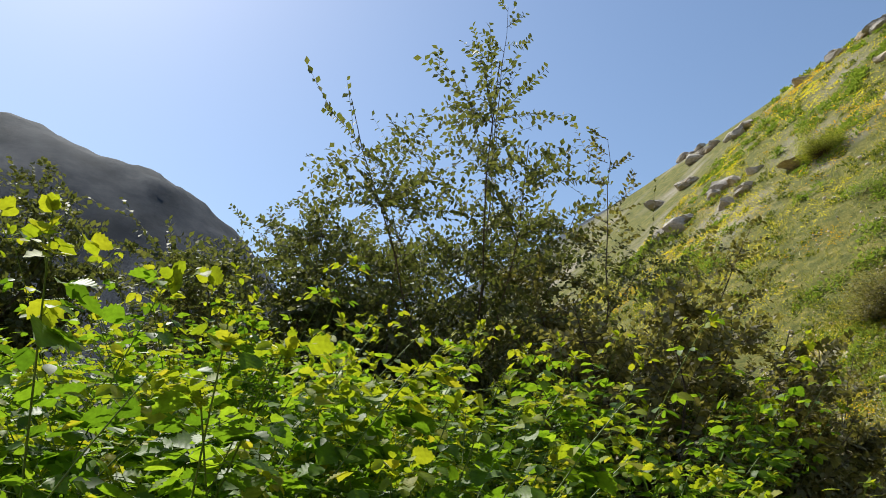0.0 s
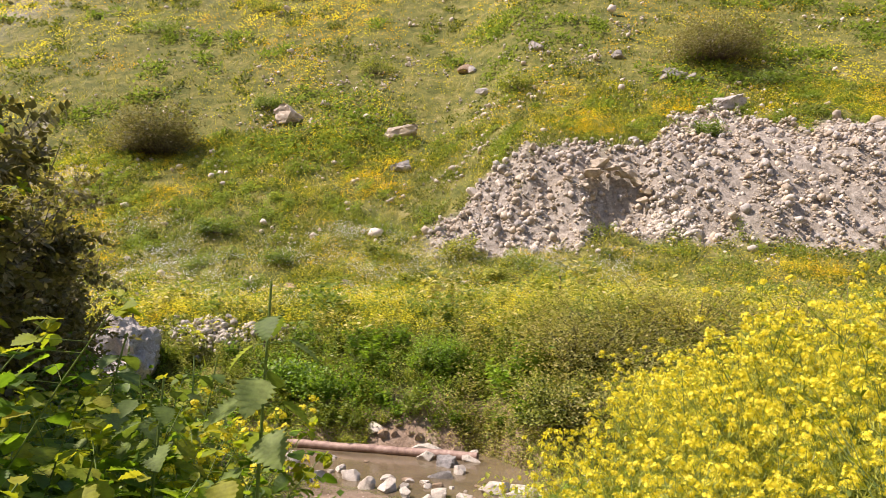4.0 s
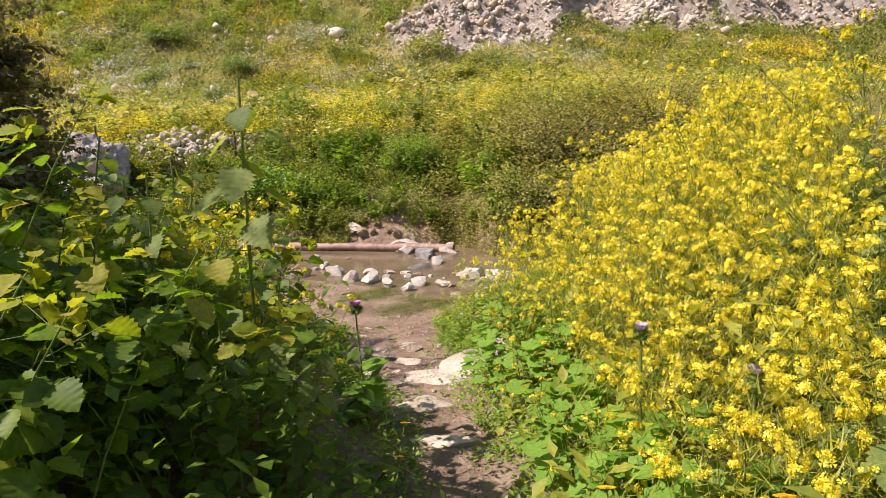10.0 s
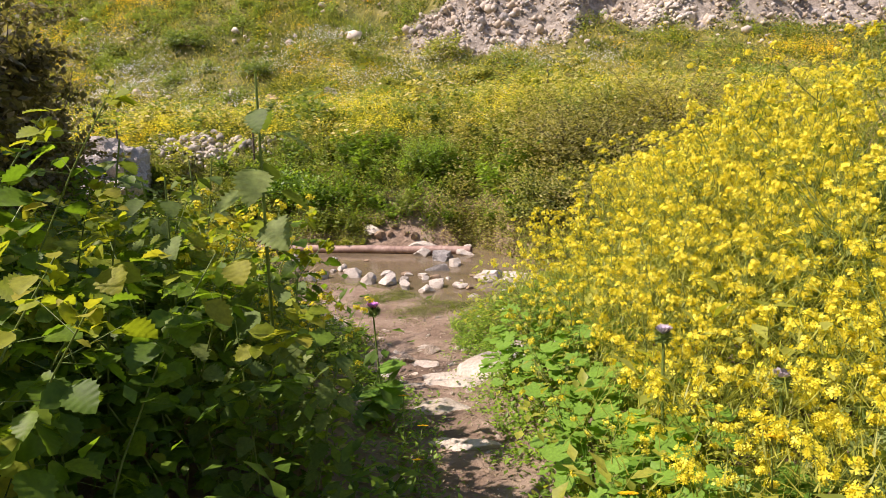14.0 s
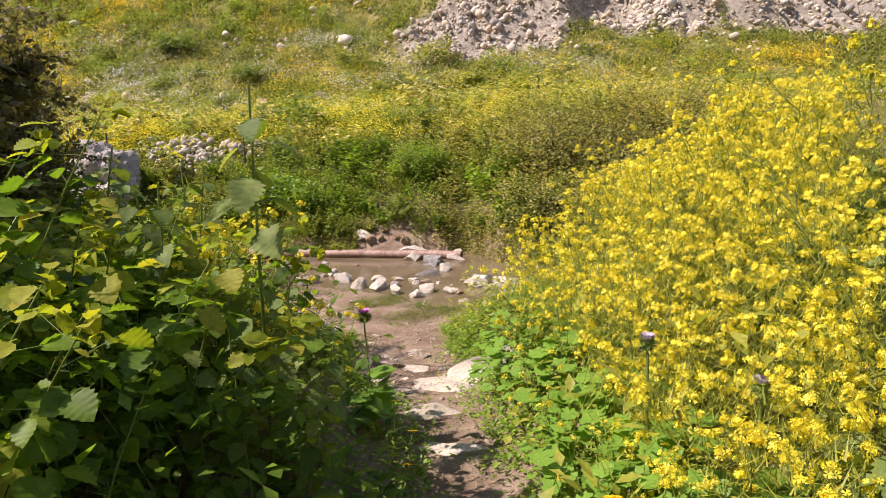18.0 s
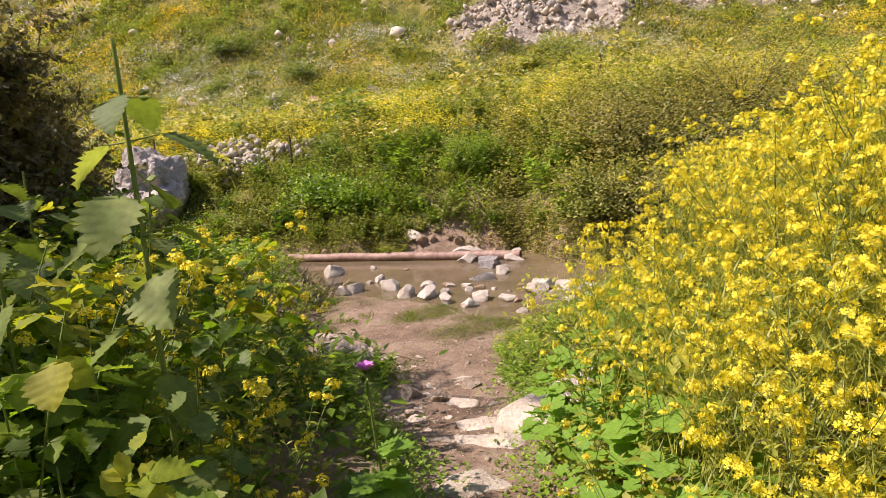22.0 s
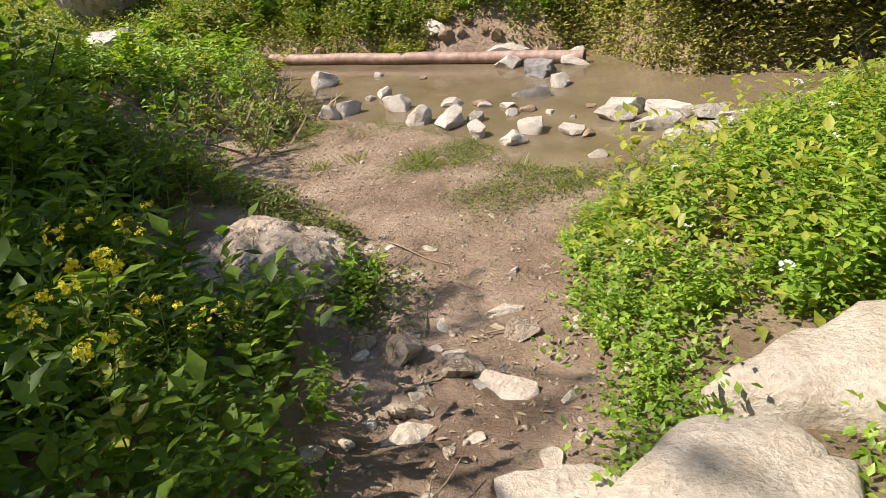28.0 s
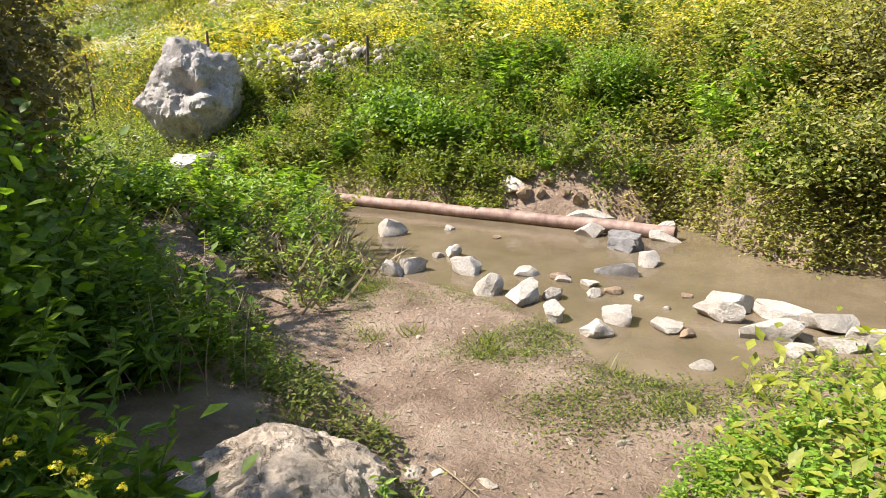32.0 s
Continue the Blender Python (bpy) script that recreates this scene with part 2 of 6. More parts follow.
def ground_mat():
    m, n, l, p = mat("earth_and_turf")
    at = n.new("ShaderNodeAttribute")
    at.attribute_name = "cover"
    sep = n.new("ShaderNodeSeparateColor")
    l.new(at.outputs["Color"], sep.inputs[0])
    a = noise_tex(n, l, 2.2, 9, 0.65)
    soil = ramp(n, [(0.28, (0.15, 0.1, 0.065)), (0.5, (0.3, 0.215, 0.145)), (0.72, (0.46, 0.355, 0.25))])
    l.new(a.outputs[0], soil.inputs[0])
    peb = n.new("ShaderNodeTexVoronoi")
    peb.inputs["Scale"].default_value = 38
    tc = n.new("ShaderNodeTexCoord")
    l.new(tc.outputs["Object"], peb.inputs["Vector"])
    pr = ramp(n, [(0.1, (1.5, 1.45, 1.35)), (0.24, (1, 1, 1)), (0.9, (0.8, 0.8, 0.8))])
    l.new(peb.outputs["Distance"], pr.inputs[0])
    soilc = mixc(n, l, soil.outputs[0], pr.outputs[0], 0.35, "MULTIPLY")
    g1 = noise_tex(n, l, 0.9, 9, 0.75)
    turf = ramp(n, [(0.3, (0.05, 0.06, 0.014)), (0.45, (0.105, 0.115, 0.026)), (0.58, (0.19, 0.175, 0.045)), (0.72, (0.34, 0.29, 0.14))])
    l.new(g1.outputs[0], turf.inputs[0])
    g2 = noise_tex(n, l, 9, 5, 0.7)
    g2r = ramp(n, [(0.3, (0.5, 0.5, 0.45)), (0.65, (1.3, 1.28, 1.2))])
    l.new(g2.outputs[0], g2r.inputs[0])
    turfc = mixc(n, l, turf.outputs[0], g2r.outputs[0], 0.85, "MULTIPLY")
    rock = ramp(n, [(0.32, (0.11, 0.09, 0.065)), (0.48, (0.27, 0.235, 0.18)), (0.66, (0.5, 0.45, 0.365))])
    g3 = noise_tex(n, l, 3.5, 10, 0.8)
    l.new(g3.outputs[0], rock.inputs[0])
    c = mixc(n, l, soilc, turfc, sep.outputs[0])
    c = mixc(n, l, c, rock.outputs[0], sep.outputs[1])
    # the distant mountain's haze and shaded side, put into this dark bluish colour
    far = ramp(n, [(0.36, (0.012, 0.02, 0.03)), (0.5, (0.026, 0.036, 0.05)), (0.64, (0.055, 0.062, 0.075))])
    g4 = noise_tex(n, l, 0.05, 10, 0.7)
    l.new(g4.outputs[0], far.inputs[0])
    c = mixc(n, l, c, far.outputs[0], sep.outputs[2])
    l.new(c, p.inputs["Base Color"])
    p.inputs["Roughness"].default_value = 0.95
    p.inputs["Specular IOR Level"].default_value = 0.15
    hb = n.new("ShaderNodeMath")
    hb.operation = "MULTIPLY_ADD"
    hb.inputs[1].default_value = 0.5
    fn = noise_tex(n, l, 24, 8, 0.7)
    l.new(fn.outputs[0], hb.inputs[0])
    l.new(a.outputs[0], hb.inputs[2])
    b = n.new("ShaderNodeBump")
    b.inputs["Strength"].default_value = 1.0
    b.inputs["Distance"].default_value = 0.09
    l.new(hb.outputs[0], b.inputs["Height"])
    l.new(b.outputs[0], p.inputs["Normal"])
    return m


M_GROUND = ground_mat()


def water_mat():
    m, n, l, p = mat("murky_water")
    nz = noise_tex(n, l, 1.3, 6, 0.6)
    r = ramp(n, [(0.3, (0.15, 0.115, 0.065)), (0.55, (0.23, 0.18, 0.11)), (0.75, (0.3, 0.235, 0.15))])
    l.new(nz.outputs[0], r.inputs[0])
    l.new(r.outputs[0], p.inputs["Base Color"])
    p.inputs["Roughness"].default_value = 0.06
    p.inputs["IOR"].default_value = 1.33
    b = n.new("ShaderNodeBump")
    b.inputs["Strength"].default_value = 0.12
    b.inputs["Distance"].default_value = 0.02
    wv = noise_tex(n, l, 14, 3, 0.5)
    l.new(wv.outputs[0], b.inputs["Height"])
    l.new(b.outputs[0], p.inputs["Normal"])
    tr = n.new("ShaderNodeBsdfTransparent")
    tr.inputs[0].default_value = (0.75, 0.68, 0.52, 1)
    ms = n.new("ShaderNodeMixShader")
    ms.inputs[0].default_value = 0.35
    l.new(p.outputs[0], ms.inputs[1])
    l.new(tr.outputs[0], ms.inputs[2])
    l.new(ms.outputs[0], n["Material Output"].inputs[0])
    return m


M_WATER = water_mat()


def rust_mat():
    m, n, l, p = mat("rusty_pipe_metal")
    a = noise_tex(n, l, 7, 9, 0.7)
    r = ramp(n, [(0.3, (0.15, 0.09, 0.065)), (0.5, (0.28, 0.185, 0.135)), (0.7, (0.42, 0.31, 0.24))])
    l.new(a.outputs[0], r.inputs[0])
    l.new(r.outputs[0], p.inputs["Base Color"])
    p.inputs["Roughness"].default_value = 0.7
    p.inputs["Metallic"].default_value = 0.15
    b = n.new("ShaderNodeBump")
    b.inputs["Strength"].default_value = 0.4
    b.inputs["Distance"].default_value = 0.01
    l.new(a.outputs[0], b.inputs["Height"])
    l.new(b.outputs[0], p.inputs["Normal"])
    return m


M_RUST = rust_mat()

# ---- mesh helpers ----
rng = np.random.default_rng(7)


def link_mesh(name, verts, faces, materials, index=None, smooth=False, parent=None, label=""):
    """One mesh object from arrays: faces is a list of (n, 3) or (n, 4) index arrays, index the material of each group."""
    me = bpy.data.meshes.new(name)
    verts = np.asarray(verts, np.float32)
    me.vertices.add(len(verts))
    me.vertices.foreach_set("co", verts.ravel())
    faces = [np.asarray(f, np.int32) for f in faces if len(f)]
    loops = np.concatenate([f.ravel() for f in faces])
    sizes = np.concatenate([np.full(len(f), f.shape[1], np.int32) for f in faces])
    starts = np.concatenate([[0], np.cumsum(sizes)[:-1]]).astype(np.int32)
    me.loops.add(len(loops))
    me.loops.foreach_set("vertex_index", loops)
    me.polygons.add(len(sizes))
    me.polygons.foreach_set("loop_start", starts)
    if smooth:
        me.polygons.foreach_set("use_smooth", np.ones(len(sizes), bool))
    if not isinstance(materials, (list, tuple)):
        materials = [materials]
    for mm in materials:
        me.materials.append(mm)
    if index is not None:
        me.polygons.foreach_set("material_index", np.concatenate([np.full(len(f), i, np.int32) for f, i in zip(faces, index)]))
    me.update(calc_edges=True)
    me.validate()
    ob = new(name, me)
    if parent is not None:
        ob.parent = parent
    if label:
        ob["label"] = label
    return ob


class Geo:
    """Collects vertices and faces of one part."""

    def __init__(self):
        self.v, self.f3, self.f4, self.n = [], [], [], 0

    def add(self, verts, tris=None, quads=None):
        if tris is not None and len(tris):
            self.f3.append(np.asarray(tris) + self.n)
        if quads is not None and len(quads):
            self.f4.append(np.asarray(quads) + self.n)
        self.v.append(np.asarray(verts, float))
        self.n += len(verts)

    def stamp(self, tpl, mats):
        """Copies of a template (verts, tris) by (n, 3, 4) matrices."""
        tv, tt = tpl
        m = np.asarray(mats)
        if not len(m):
            return
        v = np.einsum("nij,kj->nki", m[:, :, :3], tv) + m[:, None, :, 3]
        f = tt[None] + (np.arange(len(m)) * len(tv))[:, None, None]
        self.add(v.reshape(-1, 3), f.reshape(-1, tt.shape[1]))

    def ob(self, name, material, parent=None, label="", smooth=False):
        fs = []
        if self.f3:
            fs.append(np.concatenate(self.f3))
        if self.f4:
            fs.append(np.concatenate(self.f4))
        return link_mesh(name, np.concatenate(self.v), fs, material, None, smooth, parent, label)


def tube(geo, pts, r0, r1, sides=5):
    """A tapered round stem along pts."""
    pts = np.asarray(pts, float)
    d = np.gradient(pts, axis=0)
    d /= np.linalg.norm(d, axis=1)[:, None] + 1e-9
    ref = np.where(np.abs(d[:, 2:3]) > 0.9, [[1.0, 0, 0]], [[0, 0, 1.0]])
    u = np.cross(d, ref)
    u /= np.linalg.norm(u, axis=1)[:, None] + 1e-9
    w = np.cross(d, u)
    a = np.arange(sides) * 2 * math.pi / sides
    r = np.linspace(r0, r1, len(pts))[:, None, None]
    v = pts[:, None] + r * (np.cos(a)[None, :, None] * u[:, None] + np.sin(a)[None, :, None] * w[:, None])
    k, s = len(pts), sides
    i = np.arange(k - 1)[:, None] * s
    j = np.arange(s)[None]
    jn = (j + 1) % s
    q = np.stack([i + j, i + jn, i + s + jn, i + s + j], -1).reshape(-1, 4)
    geo.add(v.reshape(-1, 3), None, q)


def leaf_tpl(width=0.5, teeth=0, fold=0.18, droop=0.15, wide_at=0.4, pleat=0.0, bite=0.16):
    """A leaf along +x, length 1, with a folded midrib; teeth > 0 gives a serrated edge, pleat ribs along the side veins."""
    k = max(4, teeth)
    t = np.linspace(0, 1, k + 1)
    prof = np.sin(math.pi * t ** (math.log(0.5) / math.log(wide_at))) ** 0.8 * width / 2
    prof[0], prof[-1] = 0, 0
    v, f = [], []
    z = -droop * t ** 2
    for i in range(k + 1):
        v.append((t[i], 0, z[i]))
    for side in (1, -1):
        b = len(v)
        for i in range(1, k):
            odd = i % 2
            sa = 1.0 + (bite if teeth and odd else -0.06 if teeth else 0)
            lift = pleat * (1 if odd else -1) - 0.5 * droop * (prof[i] / width) ** 2
            v.append((t[i] + (0.05 if teeth and odd else 0), side * prof[i] * sa, z[i] + fold * prof[i] + lift))
        prev = None
        for i in range(1, k):
            e = b + i - 1
            if prev is None:
                tri = [(0, 1, e)]
            else:
                tri = [(i - 1, i, e), (i - 1, e, prev)]
            f += [x if side < 0 else x[::-1] for x in tri]
            prev = e
        f += [(k - 1, k, prev) if side < 0 else (prev, k, k - 1)]
    return np.array(v, float), np.array(f, int)


def frames(pos, dirs, size, roll=None, up=None):
    """Matrices that lay the template's x along dirs with z near up."""
    d = np.asarray(dirs, float)
    d = d / (np.linalg.norm(d, axis=1)[:, None] + 1e-9)
    up = np.array([[0, 0, 1.0]]) if up is None else np.asarray(up, float)
    y = np.cross(np.broadcast_to(up, d.shape), d)
    y /= np.linalg.norm(y, axis=1)[:, None] + 1e-6
    z = np.cross(d, y)
    if roll is not None:
        c, s = np.cos(roll)[:, None], np.sin(roll)[:, None]
        y, z = c * y + s * z, c * z - s * y
    sz = np.asarray(size, float).reshape(-1, 1)
    return np.stack([d * sz, y * sz, z * sz, np.asarray(pos, float)], -1)


LEAF_SIMPLE = (np.array([(0, 0, 0), (0.45, 0.26, 0.05), (1, 0, -0.1), (0.45, -0.26, 0.05)], float), np.array([(0, 2, 1), (0, 3, 2)], int))
LEAF_BROAD = (np.array([(0, 0, 0), (0.5, 0.34, 0.05), (1, 0, -0.08), (0.5, -0.34, 0.05)], float), np.array([(0, 2, 1), (0, 3, 2)], int))
LEAF_MID = leaf_tpl(0.62, 0)
LEAF_LANCE = (np.array([(0, 0, 0), (0.3, 0.16, 0.05), (0.7, 0.12, 0.0), (1, 0, -0.15), (0.7, -0.12, 0.0), (0.3, -0.16, 0.05)], float), np.array([(0, 2, 1), (0, 3, 2), (0, 4, 3), (0, 5, 4)], int))
LEAF_HERB = leaf_tpl(0.4, 0, fold=0.3, droop=0.25, wide_at=0.38)
LEAF_NETTLE = leaf_tpl(0.78, 15, wide_at=0.32, droop=0.3, pleat=0.018, bite=0.3)
LEAF_RUBUS = leaf_tpl(0.86, 13, fold=0.22, droop=0.26, wide_at=0.4, pleat=0.02, bite=0.12)
LEAF_RUBUS_SIDE = leaf_tpl(0.74, 7, fold=0.25, droop=0.22, wide_at=0.42, pleat=0.02, bite=0.12)
LEAF_OVAL = (np.array([(0, 0, 0), (0.3, 0.27, 0.04), (0.75, 0.24, 0.0), (1, 0, -0.08), (0.75, -0.24, 0.0), (0.3, -0.27, 0.04)], float), np.array([(0, 2, 1), (0, 3, 2), (0, 4, 3), (0, 5, 4)], int))
BLADE = (np.array([(0, 0.03, 0), (0, -0.03, 0), (0.55, 0.018, 0.0), (0.55, -0.018, 0.0), (1, 0, -0.12)], float), np.array([(0, 1, 3), (0, 3, 2), (2, 3, 4)], int))


def petal_tpl():
    """A cross flower of four broad spoon-shaped petals, 1 across."""
    v, f = [(0, 0, 0)], []
    for k in range(4):
        a = k * math.pi / 2
        for da, r, z in ((-0.62, 0.8, 0.2), (0.0, 1.0, 0.26), (0.62, 0.8, 0.2)):
            v.append((0.5 * r * math.cos(a + da), 0.5 * r * math.sin(a + da), z * 0.5))
        b = 1 + 3 * k
        f += [(0, b, b + 1), (0, b + 1, b + 2)]
    return np.array(v, float), np.array(f, int)


PETAL4 = petal_tpl()
PETAL_CROSS = (np.array([(0, 0, 0)] + [(0.5 * math.cos(a + d), 0.5 * math.sin(a + d), 0.1) for a in (0, 1.571, 3.142, 4.712) for d in (-0.5, 0.5)], float), np.array([(0, 1 + 2 * k, 2 + 2 * k) for k in range(4)], int))
BLADE1 = (np.array([(0, 0.04, 0), (0, -0.04, 0), (1, 0, -0.05)], float), np.array([(0, 1, 2)], int))
DOT2 = (np.array([(-0.5, -0.35, 0), (0.5, -0.35, 0.2), (0.5, 0.35, 0), (-0.5, 0.35, 0.2)], float), np.array([(0, 1, 2), (0, 2, 3)], int))
DOT = (np.array([(-0.5, -0.3, 0), (0.5, -0.3, 0.1), (0.5, 0.3, 0), (-0.5, 0.3, 0.1), (0, 0, 0.35)], float), np.array([(0, 1, 4), (1, 2, 4), (2, 3, 4), (3, 0, 4)], int))


def randdir(n, lift=0.0, spread=1.0):
    a = rng.uniform(0, 2 * math.pi, n)
    z = rng.uniform(-1, 1, n) * spread + lift
    v = np.stack([np.cos(a), np.sin(a), z], -1)
    return v / np.linalg.norm(v, axis=1)[:, None]


# ---- the lie of the land ----
WATER = 0.03


def sstep(a, b, x):
    t = np.clip((x - a) / (b - a), 0, 1)
    return t * t * (3 - 2 * t)


def near_shore(x):
    return np.interp(x, [-60, -20, -10, -7, -5.2, -4.2, -2.9, -2.2, -1.1, -0.4, 0.15, 0.75, 1.0, 1.8, 2.5, 4, 8, 60], [6, 5.6, 3.4, 2.1, 2.15, 1.9, -0.3, -1.25, -1.75, -2.2, -2.95, -2.95, -2.45, -1.75, -1.1, -0.6, 0.3, 6])


def far_shore(x):
    return np.interp(x, [-60, -20, -10, -7, -5.2, -4.5, -2.5, -1.2, 0.5, 0.85, 1.1, 1.5, 2.3, 4, 8, 60], [6.3, 5.9, 3.6, 2.25, 2.3, 2.4, 1.55, 1.25, 1.3, 0.8, 0.1, -0.35, -0.4, 0.3, 1.4, 8])


def path_x(y):
    return np.interp(y, [-20, -12, -11, -8, -6.6, -5.2, -4, -3], [2.5, 1.2, 0.98, 0.85, 0.5, 0.12, -0.1, -0.3])


def path_half(y):
    return np.interp(y, [-12, -9, -7, -6, -5, -4, -3], [0.22, 0.17, 0.24, 0.4, 0.5, 0.55, 1.4])


def wob(x, y, s, seed=0.0):
    return np.sin(x * s + 1.3 * np.sin(y * s * 0.7 + seed) + seed) * np.cos(y * s * 0.9 + 1.1 * np.sin(x * s * 0.8 - seed))


def cliff_mask(x, y):
    """Where the slope has broken away into a bare face."""
    top = np.interp(x, [-4, -2, 1, 4, 8, 10.5, 12.5, 14, 17, 30], [18.6, 20.2, 21.6, 22.2, 23.4, 25.6, 27.6, 25.2, 24.2, 24.0])
    low = np.interp(x, [-4, 0, 4, 5, 8, 12, 30], [18.4, 17.7, 18.2, 18.6, 18.8, 18.2, 18.0])
    w = 0.45 * wob(x, y, 0.9, 2.0) + 0.3 * wob(x, y, 2.2, 0.5)
    return sstep(-0.3, 0.3, y - low + w) * sstep(0.4, -0.4, y - top + 1.5 * w) * sstep(-3.4, -2.2, x + 0.6 * w)


def land(x, y):
    x, y = np.asarray(x, float), np.asarray(y, float)
    ns, fs = near_shore(x), far_shore(x)
    # own side
    prof = np.interp(y, [-120, -40, -14, -11, -8, -6.5, -5.9, -5.5, -4, -2, 0], [6, 2.2, 0.76, 0.68, 0.52, 0.33, 0.14, 0.07, 0.05, 0.05, 0.05])
    u = x - path_x(y)
    hw = path_half(y)
    right = np.maximum(u - hw, 0)
    left = np.maximum(-u - hw, 0)
    fade_r = sstep(0.3, 1.5, ns - y) * (0.3 + 0.7 * sstep(-5.2, -7.6, y + 0.35 * np.maximum(right - 1.2, 0)))
    fade_l = sstep(-2.6, -4.0, y)
    own = prof + fade_r * (0.5 * (1 - np.exp(-right * 1.1)) + 0.12 * np.minimum(right, 12)) + fade_l * (0.3 * (1 - np.exp(-left * 1.2)) + 0.05 * np.minimum(left, 30))
    own = own + 0.014 * wob(x, y, 5.1) + 0.01 * wob(x, y, 13.0, 2.0)
    own = own + 0.05 * sstep(4, 14, -x) * np.clip(ns - y, 0, 8)
    # far side
    d = y - fs
    bank = np.interp(d, [0, 0.12, 0.45, 1.2, 2.6, 4.5, 8, 40], [0.03, 0.28, 0.55, 1.15, 1.95, 2.45, 2.95, 4.5])
    bank = bank * (1 - 0.42 * sstep(-4.8, -6.5, x) * sstep(3.2, 1.2, d))
    plane = np.interp(y, [0, 8, 11, 14, 17.8, 28, 55, 100, 135, 400], [-2, 0.4, 2.2, 3.7, 5.4, 12.3, 37, 80, 108, 150])
    plane = plane * (1 - 0.072 * sstep(-40, -170, x)) + 0.06 * np.maximum(-6 - x, 0) * sstep(6, 24, y) * sstep(-90, -30, x)
    step = 2.9 * sstep(18.2, 22.0, y + 0.35 * wob(x, y, 0.9) + 0.2 * wob(x, y, 2.3, 1.0)) * sstep(-3.5, 2.5, x)
    cave = -2.7 * np.exp(-(((x - 6.1) / 1.35) ** 4 + ((y - 20.4) / 1.15) ** 4))
    step = step + cliff_mask(x, y) * (0.26 * wob(x, y, 2.9, 0.7) + 0.2 * wob(x, y, 5.7, 2.0))
    plane = plane + 2.8 * sstep(50, 100, y)
    hill = plane + step + cave + 0.3 * wob(x, y, 0.33, 1.0) * sstep(14, 30, y) + 0.12 * wob(x, y, 1.1, 3.0) * sstep(8, 20, y)
    far = np.maximum(bank, hill) + 0.06 * wob(x, y, 2.1) * sstep(0.3, 2, d)
    k = np.exp(-np.abs(bank - hill) / 0.8) * 0.25
    far = far + k
    # pool bed
    depth = np.minimum(np.minimum(y - ns, fs - y) * 0.35, 0.16)
    bed = WATER + 0.015 - np.maximum(depth, 0) - 0.0 * x
    z = np.where(y < ns, np.minimum(own, 0.04 + 0.06 * (ns - y) + np.maximum(own - 0.12, 0) * sstep(0, 0.8, ns - y)), np.where(y > fs, far, bed))
    # the mountain across the valley mouth
    along = np.interp(y, [-400, -200, -90, -55, -10, 10, 24, 70, 150], [70, 130, 160, 158, 146, 134, 124, 76, 15])
    rough = 3.0 * wob(x, y, 0.05, 2.0) + 1.6 * wob(x, y, 0.14, 1.0) + 0.8 * wob(x, y, 0.4, 3.0)
    mount = (along + rough) * np.exp(-((x + 310) / 135) ** 2 * 1.3) - 8
    back = 0.25 * np.maximum(-y - 40, 0)
    z = np.where(y < ns, np.maximum(z + back, mount), np.maximum(z, mount))
    return z


def landz(x, y):
    return float(land(np.array([x]), np.array([y]))[0])


def axis(knots):
    out = []
    for (a, b, s) in knots:
        out.append(np.arange(a, b, s))
    return np.concatenate(out + [np.array([knots[-1][1]])])


gx = axis([(-900, -400, 50), (-400, -120, 6), (-120, -40, 3), (-40, -12, 0.8), (-12, -4, 0.25), (-4, 3.5, 0.085), (3.5, 10, 0.25), (10, 40, 1.0), (40, 160, 5), (160, 900, 60)])
gy = axis([(-900, -160, 60), (-160, -30, 6), (-30, -14, 0.8), (-14, -8, 0.16), (-8, 3.2, 0.085), (3.2, 10, 0.2), (10, 26, 0.3), (26, 60, 0.9), (60, 180, 4), (180, 900, 60)])
GX, GY = np.meshgrid(gx, gy)
GZ = land(GX, GY)
nx, ny = len(gx), len(gy)
ii = (np.arange(ny - 1)[:, None] * nx + np.arange(nx - 1)[None]).ravel()
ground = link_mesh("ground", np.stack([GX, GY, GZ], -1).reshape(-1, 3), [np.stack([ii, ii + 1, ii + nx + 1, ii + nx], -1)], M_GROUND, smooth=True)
tagged(ground, "brown trodden earth and flowering valley slope", "ground", kind="structure")
# cover: red turf, green bare rock, blue distant slope with painted-in haze and shade
u = np.abs(GX - path_x(GY)) - path_half(GY)
own_turf = sstep(-0.05, 0.35, u + 0.12 * wob(GX, GY, 6.0)) * sstep(-2.9, -3.6, GY) * 0.2
far_d = GY - far_shore(GX)
turf = np.where(GY < near_shore(GX), own_turf, sstep(0.4, 1.2, far_d))
cliff = cliff_mask(GX, GY)
ridge = sstep(0.0, 0.7, wob(GX, GY, 0.21, 4.0) * 0.6 + wob(GX, GY, 0.75, 1.0) * 0.4) * sstep(30, 55, GY) * 0.85 * sstep(-15, -50, GX)
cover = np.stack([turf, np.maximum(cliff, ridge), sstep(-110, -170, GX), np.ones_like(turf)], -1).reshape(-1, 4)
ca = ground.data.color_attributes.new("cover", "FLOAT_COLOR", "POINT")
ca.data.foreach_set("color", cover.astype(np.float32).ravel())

# water sheet
wx = np.arange(-9, 8.01, 0.25)
wy = np.arange(-3.4, 5.61, 0.25)
WX, WY = np.meshgrid(wx, wy)
ii = (np.arange(len(wy) - 1)[:, None] * len(wx) + np.arange(len(wx) - 1)[None]).ravel()
inside = ((WY > near_shore(WX) - 0.6) & (WY < far_shore(WX) + 0.4)).ravel()
quads = np.stack([ii, ii + 1, ii + len(wx) + 1, ii + len(wx)], -1)
quads = quads[inside[quads].any(1)]
used = np.unique(quads)
remap = np.full(len(inside), -1)
remap[used] = np.arange(len(used))
wv = np.stack([WX, WY, np.full_like(WX, WATER)], -1).reshape(-1, 3)[used]
